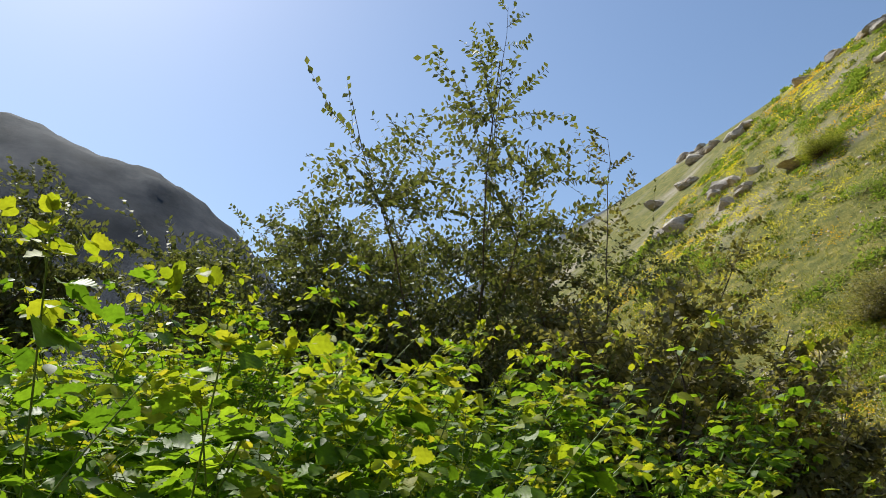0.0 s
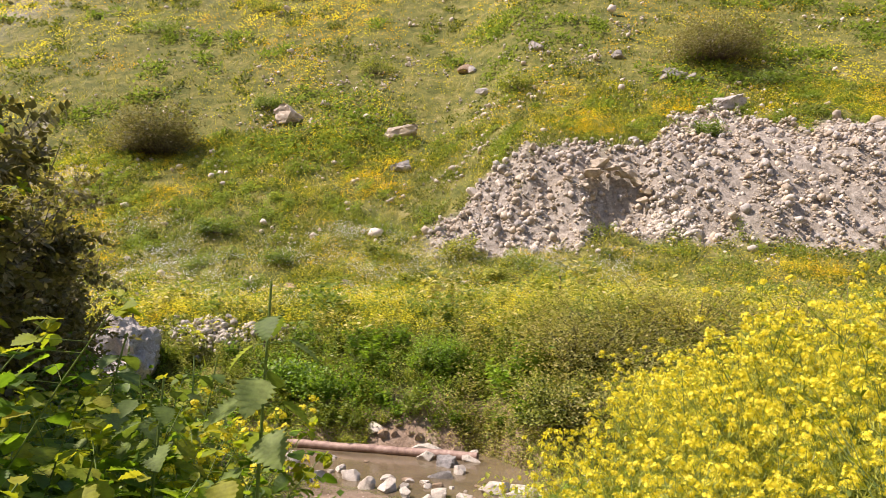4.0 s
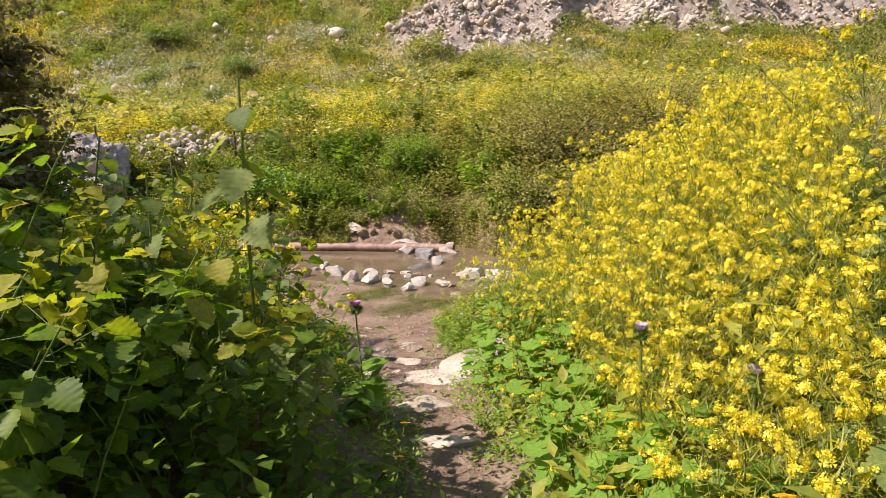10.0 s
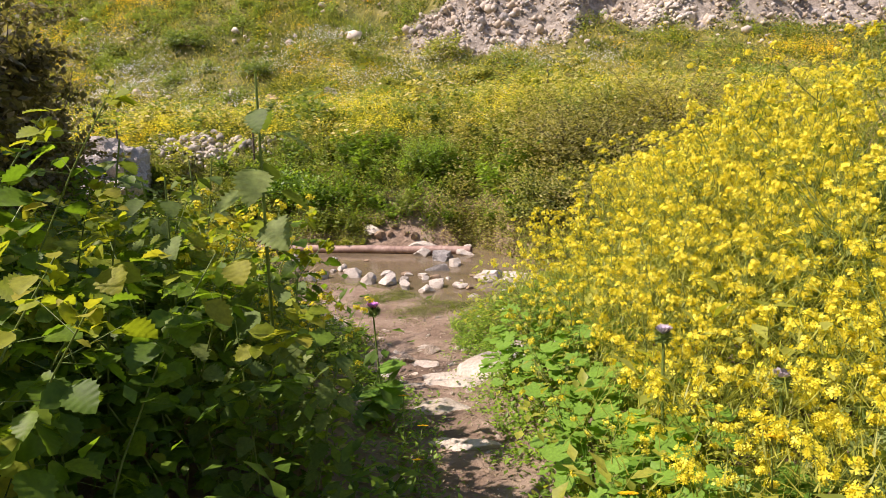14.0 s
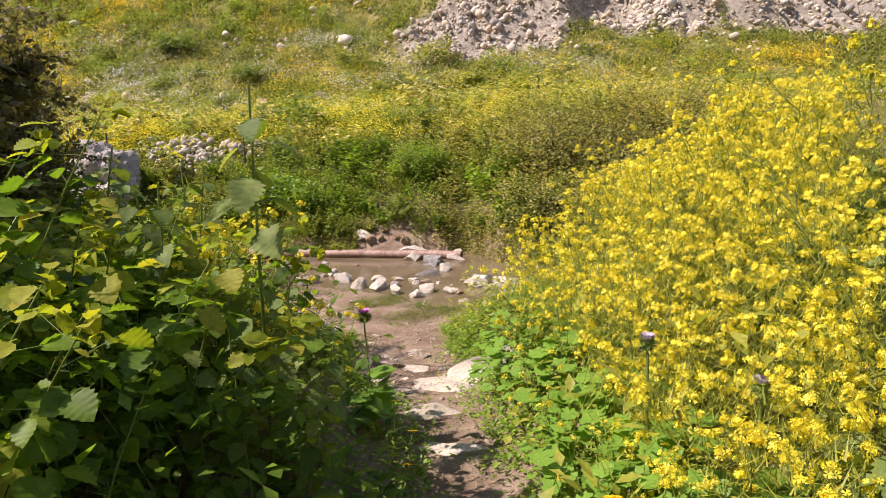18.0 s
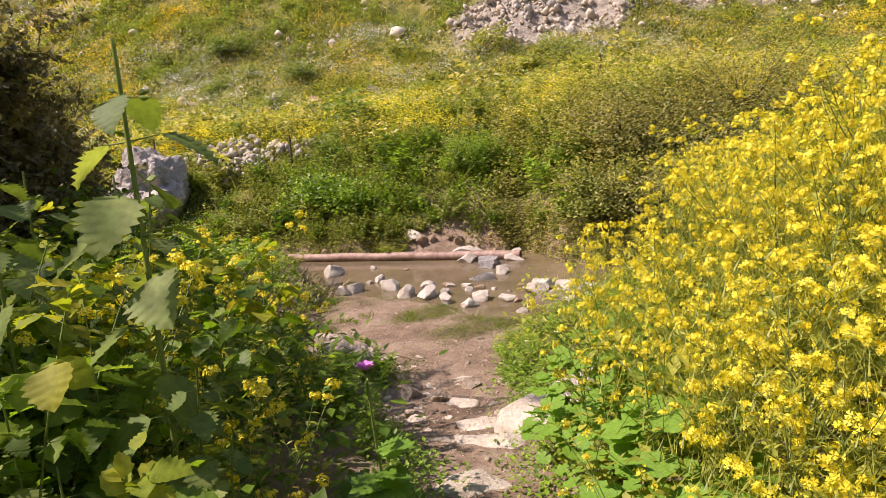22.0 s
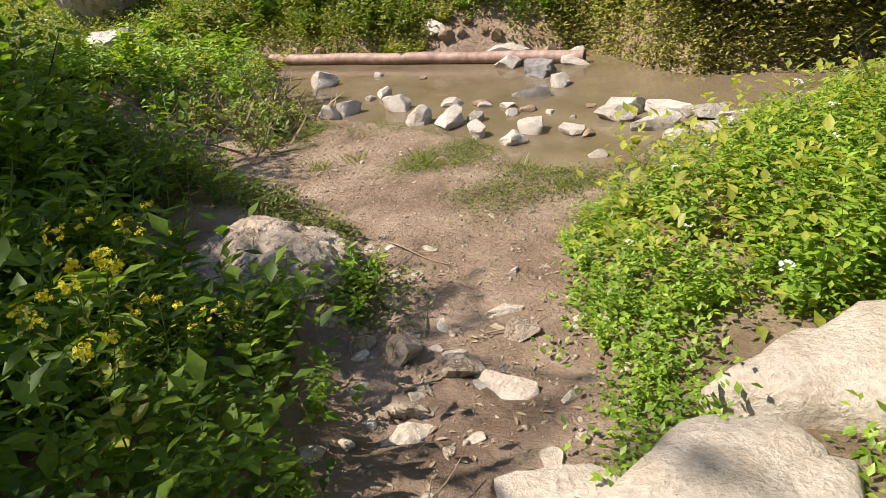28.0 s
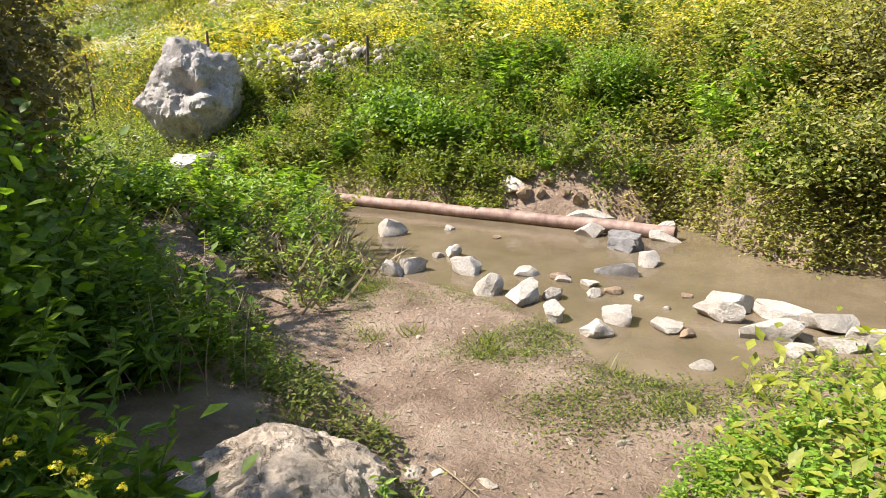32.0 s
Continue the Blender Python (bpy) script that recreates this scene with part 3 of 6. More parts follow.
water = link_mesh("water", wv, [remap[quads]], M_WATER, smooth=True)
tagged(water, "shallow murky brown stream pool with stones", "water", kind="structure")

# ---- stones ----
STONES_NEAR = [(-2.45, 0.05, 0.38), (-1.86, -1.38, 0.22), (-1.74, -1.2, 0.31), (-1.54, -0.62, 0.21), (-1.26, -1.12, 0.3), (-0.62, -1.77, 0.29), (-0.43, -1.67, 0.18), (-0.95, -1.63, 0.24), (-0.33, -2.1, 0.2), (-0.03, -2.32, 0.22), (0.07, -2.02, 0.25), (-0.36, 0.5, 0.28), (0.24, -0.52, 0.24)]
STONES_RIGHT = [(0.83, -1.58, 0.5), (0.75, -1.82, 0.36), (1.13, -1.7, 0.42), (1.07, -2.04, 0.44), (1.39, -1.83, 0.42), (1.6, -2.1, 0.46), (1.4, -2.2, 0.34), (1.12, -2.39, 0.26)]
STONES_SMALL = [(-1.66, -0.72, 0.11), (-1.3, 0.14, 0.08), (-1.91, 0.44, 0.15), (-0.75, -1.09, 0.2), (-0.46, -1.1, 0.14), (-0.4, -1.2, 0.12), (-0.19, -1.26, 0.15), (-0.02, -1.42, 0.15), (-0.12, -1.52, 0.14), (0.2, -1.52, 0.09), (0.54, -1.37, 0.1), (0.4, -1.7, 0.07), (0.42, -2.11, 0.2), (0.54, -2.19, 0.12), (0.59, -2.68, 0.13)]
STONES_BACK = [(-0.4, 1.0, 0.6), (0.03, 0.92, 0.34), (0.36, 0.85, 0.2), (-3.18, 2.05, 0.34), (-4.4, 2.3, 0.24), (-4.1, 2.25, 0.28), (-3.75, 2.1, 0.2), (-3.45, 2.15, 0.22)]
DARK = (0.01, 0.07)
TRI = (-0.01, -0.88)
RECT = (0.33, 0.40)


def rock_mesh(name, size, material, seed, facets=7, rough=0.10, subdiv=3):
    """A broken stone: a ball cut by random planes, chipped and roughened."""
    bm = bmesh.new()
    bmesh.ops.create_icosphere(bm, subdivisions=subdiv, radius=1.0)
    rs = random.Random(seed)
    planes = []
    for k in range(facets + 4):
        d = Vector((rs.gauss(0, 1), rs.gauss(0, 1), rs.gauss(0, 0.8))).normalized()
        planes.append((d, rs.uniform(0.42, 0.66) if k < facets else rs.uniform(0.66, 0.8)))
    off = Vector((rs.uniform(-50, 50), rs.uniform(-50, 50), rs.uniform(-50, 50)))
    for v in bm.verts:
        p = v.co.copy()
        for d, h in planes:
            e = p.dot(d) - h
            if e > 0:
                p -= d * e
        nz = noise.noise(p * 1.7 + off) * rough + noise.noise(p * 5 + off) * rough * 0.45 + noise.noise(p * 11 + off) * rough * 0.25
        p *= 1 + nz
        v.co = Vector((p.x * size[0] / 2, p.y * size[1] / 2, p.z * size[2] / 2)) / 0.72
    me = bpy.data.meshes.new(name)
    bm.to_mesh(me)
    bm.free()
    me.materials.append(material)
    me.polygons.foreach_set("use_smooth", np.ones(len(me.polygons), bool))
    me.set_sharp_from_angle(angle=radians(20))
    ob = new(name, me)
    return ob


def place_stone(name, x, y, z, size, material, seed, label, category="stone", group="", rot=None, sink=0.3, facets=7, rough=0.1, subdiv=3):
    ob = rock_mesh(name, size, material, seed, facets, rough, subdiv)
    r = rot if rot is not None else random.Random(seed).uniform(0, 360)
    ob.matrix_world = pose(x, y, z + size[2] * (0.5 - sink), 0, 0, r)
    return tagged(ob, label, category, group)


pool = "stones in the pool"
seed = 100
for x, y, w in STONES_NEAR:
    seed += 1
    place_stone("stone", x, y, WATER, (w * 1.0, w * 0.8, w * 0.74), M_WHITE, seed, "pale limestone lying in the shallow water", "stone", pool, sink=0.32, facets=12, rough=0.16)
for x, y, w in STONES_RIGHT:
    seed += 1
    place_stone("stone", x, y, WATER, (w * 0.84, w * (0.46 + 0.02 * (seed % 5)), w * (0.34 + 0.03 * (seed % 4))), M_WHITE, seed, "flat pale limestone at the pool's edge", "stone", pool, rot=(seed * 47) % 50 - 30, sink=0.3, facets=10, rough=0.18)
for x, y, w in STONES_SMALL:
    seed += 1
    place_stone("stone", x, y, WATER, (w, w * 0.8, w * 0.55), M_WHITE if seed % 3 else M_BROWN, seed, "small limestone just above the water", "stone", pool, sink=0.4, subdiv=2)
for x, y, w in STONES_BACK:
    seed += 1
    y = min(y, float(far_shore(x)) - 0.06)
    place_stone("stone", x, y, max(WATER, landz(x, y)), (w, w * 0.5, min(w * 0.7, 0.2)), M_WHITE if seed % 2 else M_BROWN, seed, "stone beside the rusty pipe", "stone", sink=0.3, subdiv=2)
place_stone("basalt_stone", *DARK, WATER, (0.44, 0.34, 0.24), M_BASALT, 5, "rough dark grey basalt stone in the water", "stone", pool, 10, 0.3, 9, 0.3, 4)
place_stone("basalt_stone", *TRI, WATER, (0.36, 0.2, 0.13), M_BASALT, 9, "flat dark grey stone in the water", "stone", pool, -25, 0.3, 6)
place_stone("stone", *RECT, WATER, (0.34, 0.12, 0.12), M_WHITE, 12, "flat pale stone beside the pipe's end", "stone", pool, -5, 0.3)

# big slabs by the path
def slab(name, outline, z, thick, seed, label):
    rs = random.Random(seed)
    bm = bmesh.new()
    pts = []
    n = len(outline)
    for i in range(n):
        a, b = Vector(outline[i]), Vector(outline[(i + 1) % n])
        for k in range(5):
            p = a.lerp(b, k / 5)
            pts.append(p + Vector((rs.uniform(-0.02, 0.02), rs.uniform(-0.02, 0.02))))
    c = sum(pts, Vector((0, 0))) / len(pts)
    rings = []
    for s, dz in ((0.06, 0.0), (0.3, 0.0), (0.55, -0.005), (0.78, -0.015), (0.92, -0.03), (1.0, -0.07), (1.02, -0.5 * thick), (0.97, -thick)):
        ring = []
        for p in pts:
            q = c + (p - c) * s
            nz = noise.noise(Vector((q.x * 3, q.y * 3, seed))) * 0.045 + noise.noise(Vector((q.x * 11, q.y * 11, seed))) * 0.012
            ring.append(bm.verts.new((q.x, q.y, z + dz + nz)))
        rings.append(ring)
    bm.faces.new(rings[0])
    for a, b in zip(rings, rings[1:]):
        for i in range(len(pts)):
            j = (i + 1) % len(pts)
            bm.faces.new((a[i], b[i], b[j], a[j]))
    bmesh.ops.recalc_face_normals(bm, faces=bm.faces)
    me = bpy.data.meshes.new(name)
    bm.to_mesh(me)
    bm.free()
    me.materials.append(M_SLAB)
    me.polygons.foreach_set("use_smooth", np.ones(len(me.polygons), bool))
    return tagged(new(name, me), label, "boulder")


slab("limestone_slab", [(0.6, -6.12), (0.63, -5.92), (0.86, -5.65), (1.08, -5.66), (1.22, -5.82), (1.2, -6.3), (0.95, -6.5)], 0.34, 0.4, 3, "large flat cream limestone slab beside the path")
slab("limestone_slab", [(0.92, -5.5), (1.16, -5.24), (1.54, -5.0), (2.0, -5.05), (1.95, -5.45), (1.5, -5.62), (1.2, -5.58)], 0.32, 0.4, 8, "broad cream limestone slab among green plants")


def worn_boulder(x, y, z, size, material, seed, label, rot, hollow=0.0, taper=0.0, dome=0.0, lump=1.0):
    """A weathered boulder: a few broken faces, then lumps, ledges and pits at several sizes."""
    bm = bmesh.new()
    bmesh.ops.create_icosphere(bm, subdivisions=6, radius=1.0)
    off = Vector((seed * 3.7, seed * 1.3, seed * 7.1))
    rs = random.Random(seed)
    planes = [(Vector((rs.gauss(0, 1), rs.gauss(0, 1), rs.gauss(0, 0.8))).normalized(), rs.uniform(0.66, 0.86)) for _ in range(9)]
    for v in bm.verts:
        p = v.co.copy()
        for d, h in planes:
            e = p.dot(d) - h
            if e > 0:
                p -= d * e * 0.9
        w = p + 0.12 * Vector((noise.noise(p * 2 + off), noise.noise(p * 2 - off), noise.noise(p * 2 + off * 2)))
        r = 1 + lump * (0.16 * noise.noise(w * 1.6 + off) + 0.1 * noise.noise(w * 3.4 + off) + 0.06 * noise.noise(w * 8 + off) + 0.035 * noise.noise(w * 18 + off) + 0.02 * noise.noise(w * 40 + off))
        r -= lump * 0.34 * max(0.0, noise.noise(w * 3.1 + off * 2) - 0.2)
        r -= lump * 0.16 * max(0.0, noise.noise(w * 8.5 + off * 3) - 0.22)
        r -= hollow * math.exp(-((w.x - 0.05) / 0.3) ** 2 - ((w.z - 0.26) / 0.13) ** 2) * (p.y < 0)
        q = p * r
        k = 1 - taper * max(0.0, -q.z)
        if dome:
            k *= 1 - dome * max(0.0, q.z)
        v.co = Vector((q.x * k * size[0] / 2, q.y * k * size[1] / 2, q.z * size[2] / 2)) / 0.86
    me = bpy.data.meshes.new("boulder")
    bm.to_mesh(me)
    bm.free()
    me.materials.append(material)
    me.polygons.foreach_set("use_smooth", np.ones(len(me.polygons), bool))
    me.set_sharp_from_angle(angle=radians(26))
    ob = new("boulder", me)
    ob.matrix_world = pose(x, y, z + size[2] * 0.4, 0, 0, rot)
    return tagged(ob, label, "boulder")


worn_boulder(-0.98, -4.68, -0.02, (0.86, 0.72, 0.48), M_WARM, 4, "rounded limestone boulder in leaf shade beside the path", 8, dome=0.3, lump=0.6)
worn_boulder(-7.75, 3.75, landz(-7.75, 3.75) - 0.1, (1.82, 1.6, 1.85), M_BOULDER, 11, "great pitted grey limestone boulder on the bank", 36, 0.36, 0.42, 0.12)
for k, (x, y, w) in enumerate([(-6.9, 2.45, 1.05), (-8.0, 2.2, 0.5), (-6.4, 2.6, 0.6)]):
    place_stone("stone", x, y, landz(x, y), (w, w * 0.6, w * 0.42), M_BOULDER, 40 + k, "pale stone lying at the foot of the great boulder", "stone", sink=0.1, facets=12, rough=0.2)
for k, (x, y, w) in enumerate([(-0.15, -5.12, 0.2), (-0.36, -5.08, 0.14), (-0.3, -4.75, 0.12), (0.12, -5.2, 0.16), (-0.05, -5.45, 0.13), (0.3, -4.95, 0.15)]):
    place_stone("stone", x, y, landz(x, y), (w, w * 0.7, w * 0.6), M_WARM, 760 + k, "pale stone sticking out of the path", "stone", "stones on the path", sink=0.35, facets=9, rough=0.15)
# worn bedrock plates in the path
for k, (x, y, w, d, r) in enumerate([(0.5, -5.85, 0.5, 0.3, 20), (0.66, -6.5, 0.55, 0.34, -15), (0.6, -7.1, 0.42, 0.3, 40), (0.36, -6.25, 0.36, 0.22, 10), (0.75, -7.75, 0.4, 0.24, 0), (0.28, -5.3, 0.34, 0.2, -30), (0.2, -4.75, 0.26, 0.16, 15), (0.0, -5.6, 0.24, 0.15, 50), (0.9, -8.5, 0.3, 0.2, 10)]):
    place_stone("stone", x, y, landz(x, y), (w * 0.8, d * 0.8, 0.08), M_SLAB, 700 + k, "flat worn limestone plate bedded in the path", "stone", "stone plates in the path", r, 0.72, 9, 0.16)

# rusty pipe across the pool
pipe = new("pipe", None)
pipe.matrix_world = pose(0, 0, 0)
tagged(pipe, "long rusty brown steel pipe lying across the pool", "pipe")
pl, prt = Vector((-4.05, 1.69, 0.1)), Vector((0.46, 0.46, 0.1))
g = Geo()
pts = [pl.lerp(prt, k / 24) + Vector((0, 0, 0.006 * math.sin(k))) for k in range(25)]
tube(g, pts, 0.07, 0.07, 18)
tube(g, pts[::-1], 0.06, 0.06, 18)
g.ob("pipe_wall", M_RUST, pipe, smooth=True)
g = Geo()
a = np.arange(18) * 2 * math.pi / 18
dv = (prt - pl).normalized()
side = Vector((-dv.y, dv.x, 0))
ring = lambda r: np.array([prt + side * (r * math.cos(t)) + Vector((0, 0, r * math.sin(t))) for t in a])
g.add(np.concatenate([ring(0.0702), ring(0.0598)]), None, [(k, (k + 1) % 18, 18 + (k + 1) % 18, 18 + k) for k in range(18)])
g.ob("pipe_rim", M_RUST, pipe)

# ---- plants ----


def plant(name, parts, label, category, group="", kind=""):
    """A plant from (part name, Geo, material) rows, under an empty at its foot."""
    top = new(name)
    for pn, g, m, *k in parts:
        if g.n:
            o = g.ob(pn, m, top)
            if k:
                o["kind"] = k[0]
    return tagged(top, label, category, group, kind)


def away(ob):
    """Removes a pattern plant after it was copied."""
    for o in (*ob.children_recursive, ob):
        bpy.data.objects.remove(o)


def sow(patterns, spots, heights, tilt=7):
    """Copies of the patterns at spots (n, 2), each scaled to a height."""
    for k, ((x, y), h) in enumerate(zip(spots, heights)):
        p = patterns[int(rng.integers(len(patterns)))]
        s = h * rng.uniform(0.92, 1.08)
        m = pose(x, y, landz(x, y) - 0.02, rng.uniform(-tilt, tilt), rng.uniform(-tilt, tilt), rng.uniform(0, 360)) @ Matrix.Diagonal((s * rng.uniform(0.9, 1.15), s * rng.uniform(0.9, 1.15), s, 1))
        copy_thing(p, m)
    for p in patterns:
        away(p)


def stem_curve(base, direction, length, bend, n=8):
    t = np.linspace(0, 1, n)[:, None]
    d = np.asarray(direction, float)
    d = d / np.linalg.norm(d)
    return np.asarray(base, float) + d * t * length + np.asarray(bend, float) * t ** 2 * length


def flower_dome(geo, tip, n, radius, size, tpl):
    """A raceme's open flowers: a dome of small crosses that face outwards."""
    d = randdir(n, 0.45, 0.75)
    off = d * rng.uniform(0.35, 1.0, (n, 1)) * radius
    off[:, 2] *= 1.25
    up = d + rng.normal(0, 0.25, (n, 3)) + [0, 0, 0.25]
    geo.stamp(tpl, frames(tip + off, np.cross(up, randdir(n)), rng.uniform(*size, n), up=up))


def mustard_pattern(head=1.0):
    st, lv, heads = Geo(), Geo(), []
    main = stem_curve((0, 0, 0), (rng.normal(0, 0.1), rng.normal(0, 0.1), 1), 0.95, (rng.normal(0, 0.06), rng.normal(0, 0.06), 0))
    tube(st, main, 0.0042, 0.0016, 4)
    tips = [main[-1]]
    for k in range(int(rng.integers(9, 12))):
        t = rng.uniform(0.35, 0.95)
        b = main[0] * (1 - t) + main[-1] * t
        a = rng.uniform(0, 6.28)
        ln = rng.uniform(0.14, 0.4) * (1.25 - 0.55 * t)
        br = stem_curve(b, (math.cos(a) * 0.8, math.sin(a) * 0.8, 0.75), ln, (0, 0, 0.35), 6)
        tube(st, br, 0.0024, 0.001, 3)
        tips.append(br[-1])
        # thin pods along the branch
        pos = br[rng.integers(1, 6, 7)]
        lv.stamp(LEAF_LANCE, frames(pos, randdir(7, 0.6, 0.4), rng.uniform(0.025, 0.05, 7)))
    for tip in tips:
        fl = Geo()
        heads.append(("flower_head", fl, M_YELLOW))
        flower_dome(fl, tip, int(rng.integers(17, 24)), rng.uniform(0.016, 0.03) * head, (0.012 * head, 0.017 * head), PETAL4)
        lv.stamp(DOT, frames(tip + randdir(5, 1.4, 0.4) * 0.02, randdir(5), np.full(5, 0.007)))
    n = 30
    t = rng.uniform(0.05, 0.75, n)
    d = randdir(n, 0.1, 0.4)
    lv.stamp(LEAF_OVAL, frames(main[-1] * t[:, None] + d * [[0.03, 0.03, 0]], d, rng.uniform(0.05, 0.12, n) * (1.2 - t)))
    return plant("mustard_plant", [("stem", st, M_STEM), ("foliage", lv, M_MUSTARD_LEAF)] + heads, "tall wild mustard plant with yellow flower heads", "plant", "wild mustard beside the path")


def bramble_pattern(h, fine=False):
    """Arching canes with leaves of three toothed leaflets and crowded yellow tips; fine: for the plants close to the path."""
    st, lv, yl = Geo(), Geo(), Geo()
    end, side_leaf = (LEAF_RUBUS, LEAF_RUBUS_SIDE) if fine else (LEAF_MID, LEAF_OVAL)
    for c in range(3):
        a = rng.uniform(0, 6.28)
        lean = rng.uniform(0.05, 0.35)
        main = stem_curve((rng.normal(0, 0.08), rng.normal(0, 0.08), 0), (math.cos(a) * lean, math.sin(a) * lean, 1), h * rng.uniform(0.78, 1.05), (math.cos(a) * 0.2, math.sin(a) * 0.2, -0.08), 14)
        tube(st, main[[0, 3, 6, 9, 11, 13]], 0.0045, 0.0018, 4)
        n = int(13 + 13 * h)
        t = np.sort(rng.uniform(0, 1, n) ** 0.7 * 0.88 + 0.1)
        idx = t * 13
        i0 = np.clip(idx.astype(int), 0, 12)
        p = main[i0] * (1 - (idx - i0))[:, None] + main[i0 + 1] * (idx - i0)[:, None]
        d = randdir(n, 0.2, 0.35)
        ln = rng.uniform(0.04, 0.12, n)
        q = p + d * ln[:, None] + [0, 0, 0.01]
        for a0, b0 in zip(p[::2], q[::2]):
            tube(st, np.stack([a0, b0]), 0.0013, 0.0008, 3)
        size = rng.uniform(0.05, 0.096, n) * np.where(t > 0.9, 0.7, 1)
        young = (t > 1 - 0.16 * min(h, 1.2) / h) & (h > 0.8) & (rng.random(n) < 0.8) | (rng.random(n) < 0.03)
        tilt = rng.normal(-0.3, 0.3, (n, 1)) * [[0, 0, 1]]
        mats = frames(q, d + tilt, size, rng.normal(0, 0.4, n))
        lv.stamp(end, mats[~young])
        yl.stamp(end, mats[young])
        for s in (1, -1):
            sd = d.copy()
            sd[:, 0], sd[:, 1] = d[:, 0] * 0.45 - s * d[:, 1], d[:, 1] * 0.45 + s * d[:, 0]
            pick = rng.random(n) < 0.72
            m2 = frames(q - d * 0.01, sd + tilt, size * 0.82, rng.normal(0, 0.4, n))
            lv.stamp(side_leaf, m2[pick & ~young])
            yl.stamp(side_leaf, m2[pick & young])
        # unfolding leaves crowded at the tip
        k = 9
        dd = randdir(k, 0.9, 0.6)
        yl.stamp(side_leaf, frames(main[-1] - [0, 0, 1] * rng.uniform(0, 0.07, (k, 1)), dd, rng.uniform(0.02, 0.05, k), rng.normal(0, 0.6, k)))
    return plant("bramble", [("cane", st, M_STEM), ("foliage", lv, M_BRAMBLE), ("young_foliage", yl, M_YOUNG)], "dense green bramble with yellow young leaf tips", "bush", "brambles beside the path")


def nettle_pattern(leaf=(0.075, 0.125), nodes=11):
    st, lv = Geo(), Geo()
    ball = st
    main = stem_curve((0, 0, 0), (rng.normal(0, 0.06), rng.normal(0, 0.06), 1), 1.0, (rng.normal(0, 0.1), rng.normal(0, 0.1), 0), 12)
    tube(st, main, 0.006, 0.003, 5)
    a = rng.uniform(0, 6.28)
    for k in range(nodes):
        t = 0.12 + 0.86 / nodes * k
        p = main[0] * (1 - t) + main[-1] * t + (main[6] - (main[0] + main[-1]) / 2) * 4 * t * (1 - t)
        a += math.pi / 2 + rng.normal(0, 0.2)
        for s in (0, math.pi):
            d = np.array([math.cos(a + s), math.sin(a + s), rng.uniform(-0.25, 0.25)])
            q = p + d * rng.uniform(0.02, 0.05)
            tube(st, np.stack([p, q]), 0.0015, 0.0012, 3)
            size = rng.uniform(*leaf) * (1.1 if t < 0.75 else 1.7 - t)
            lv.stamp(LEAF_NETTLE, frames(q[None], (d + [0, 0, -0.55])[None], [size], rng.normal(0, 0.25, 1)))
        n = 3
        dd = randdir(n, 0, 0.5)
        ball.stamp(DOT, frames(p + dd * 0.03, dd, np.full(n, 0.013)))
        ball.stamp(DOT, frames(p + dd * 0.03, -dd, np.full(n, 0.013), up=np.array([[0, 0, -1.0]])))
    return plant("nettle", [("stem", st, M_STEM), ("foliage", lv, M_NETTLE)], "upright grey-green nettle with toothed leaves", "plant", "nettles beside the path")


def herb_pattern(material, leaf, label, group, pairs=8, size=(0.05, 0.085), stems=4, name="herb", flowers=None):
    st, lv, fl = Geo(), Geo(), Geo()
    for c in range(stems):
        b = (rng.normal(0, 0.07), rng.normal(0, 0.07), 0)
        main = stem_curve(b, (rng.normal(0, 0.25), rng.normal(0, 0.25), 1), rng.uniform(0.7, 1.05), (rng.normal(0, 0.1), rng.normal(0, 0.1), 0), 6)
        tube(st, main, 0.004, 0.002, 3)
        n = pairs * 2
        t = np.repeat(np.linspace(0.12, 1.0, pairs), 2)
        a = np.repeat(rng.uniform(0, 6.28) + np.arange(pairs) * 1.6, 2) + np.tile([0, math.pi], pairs) + rng.normal(0, 0.2, n)
        p = main[0] + (main[-1] - main[0]) * t[:, None]
        d = np.stack([np.cos(a), np.sin(a), np.where(t > 0.85, 0.7, 0.25) + rng.normal(0, 0.15, n)], -1)
        lv.stamp(leaf, frames(p, d, rng.uniform(*size, n) * np.where(t > 0.9, 0.65, 1) / 0.4, rng.normal(0, 0.2, n)))
        if flowers is not None and c == 0:
            k = 9
            fl.stamp(PETAL4, frames(main[-1] + randdir(k, 0.6, 0.6) * 0.06, randdir(k), np.full(k, 0.04)))
    return plant(name, [("stem_growth", st, M_STEM, "stuff"), ("foliage", lv, material), ("blossom", fl, flowers or M_PALE)], label, "plant", group)


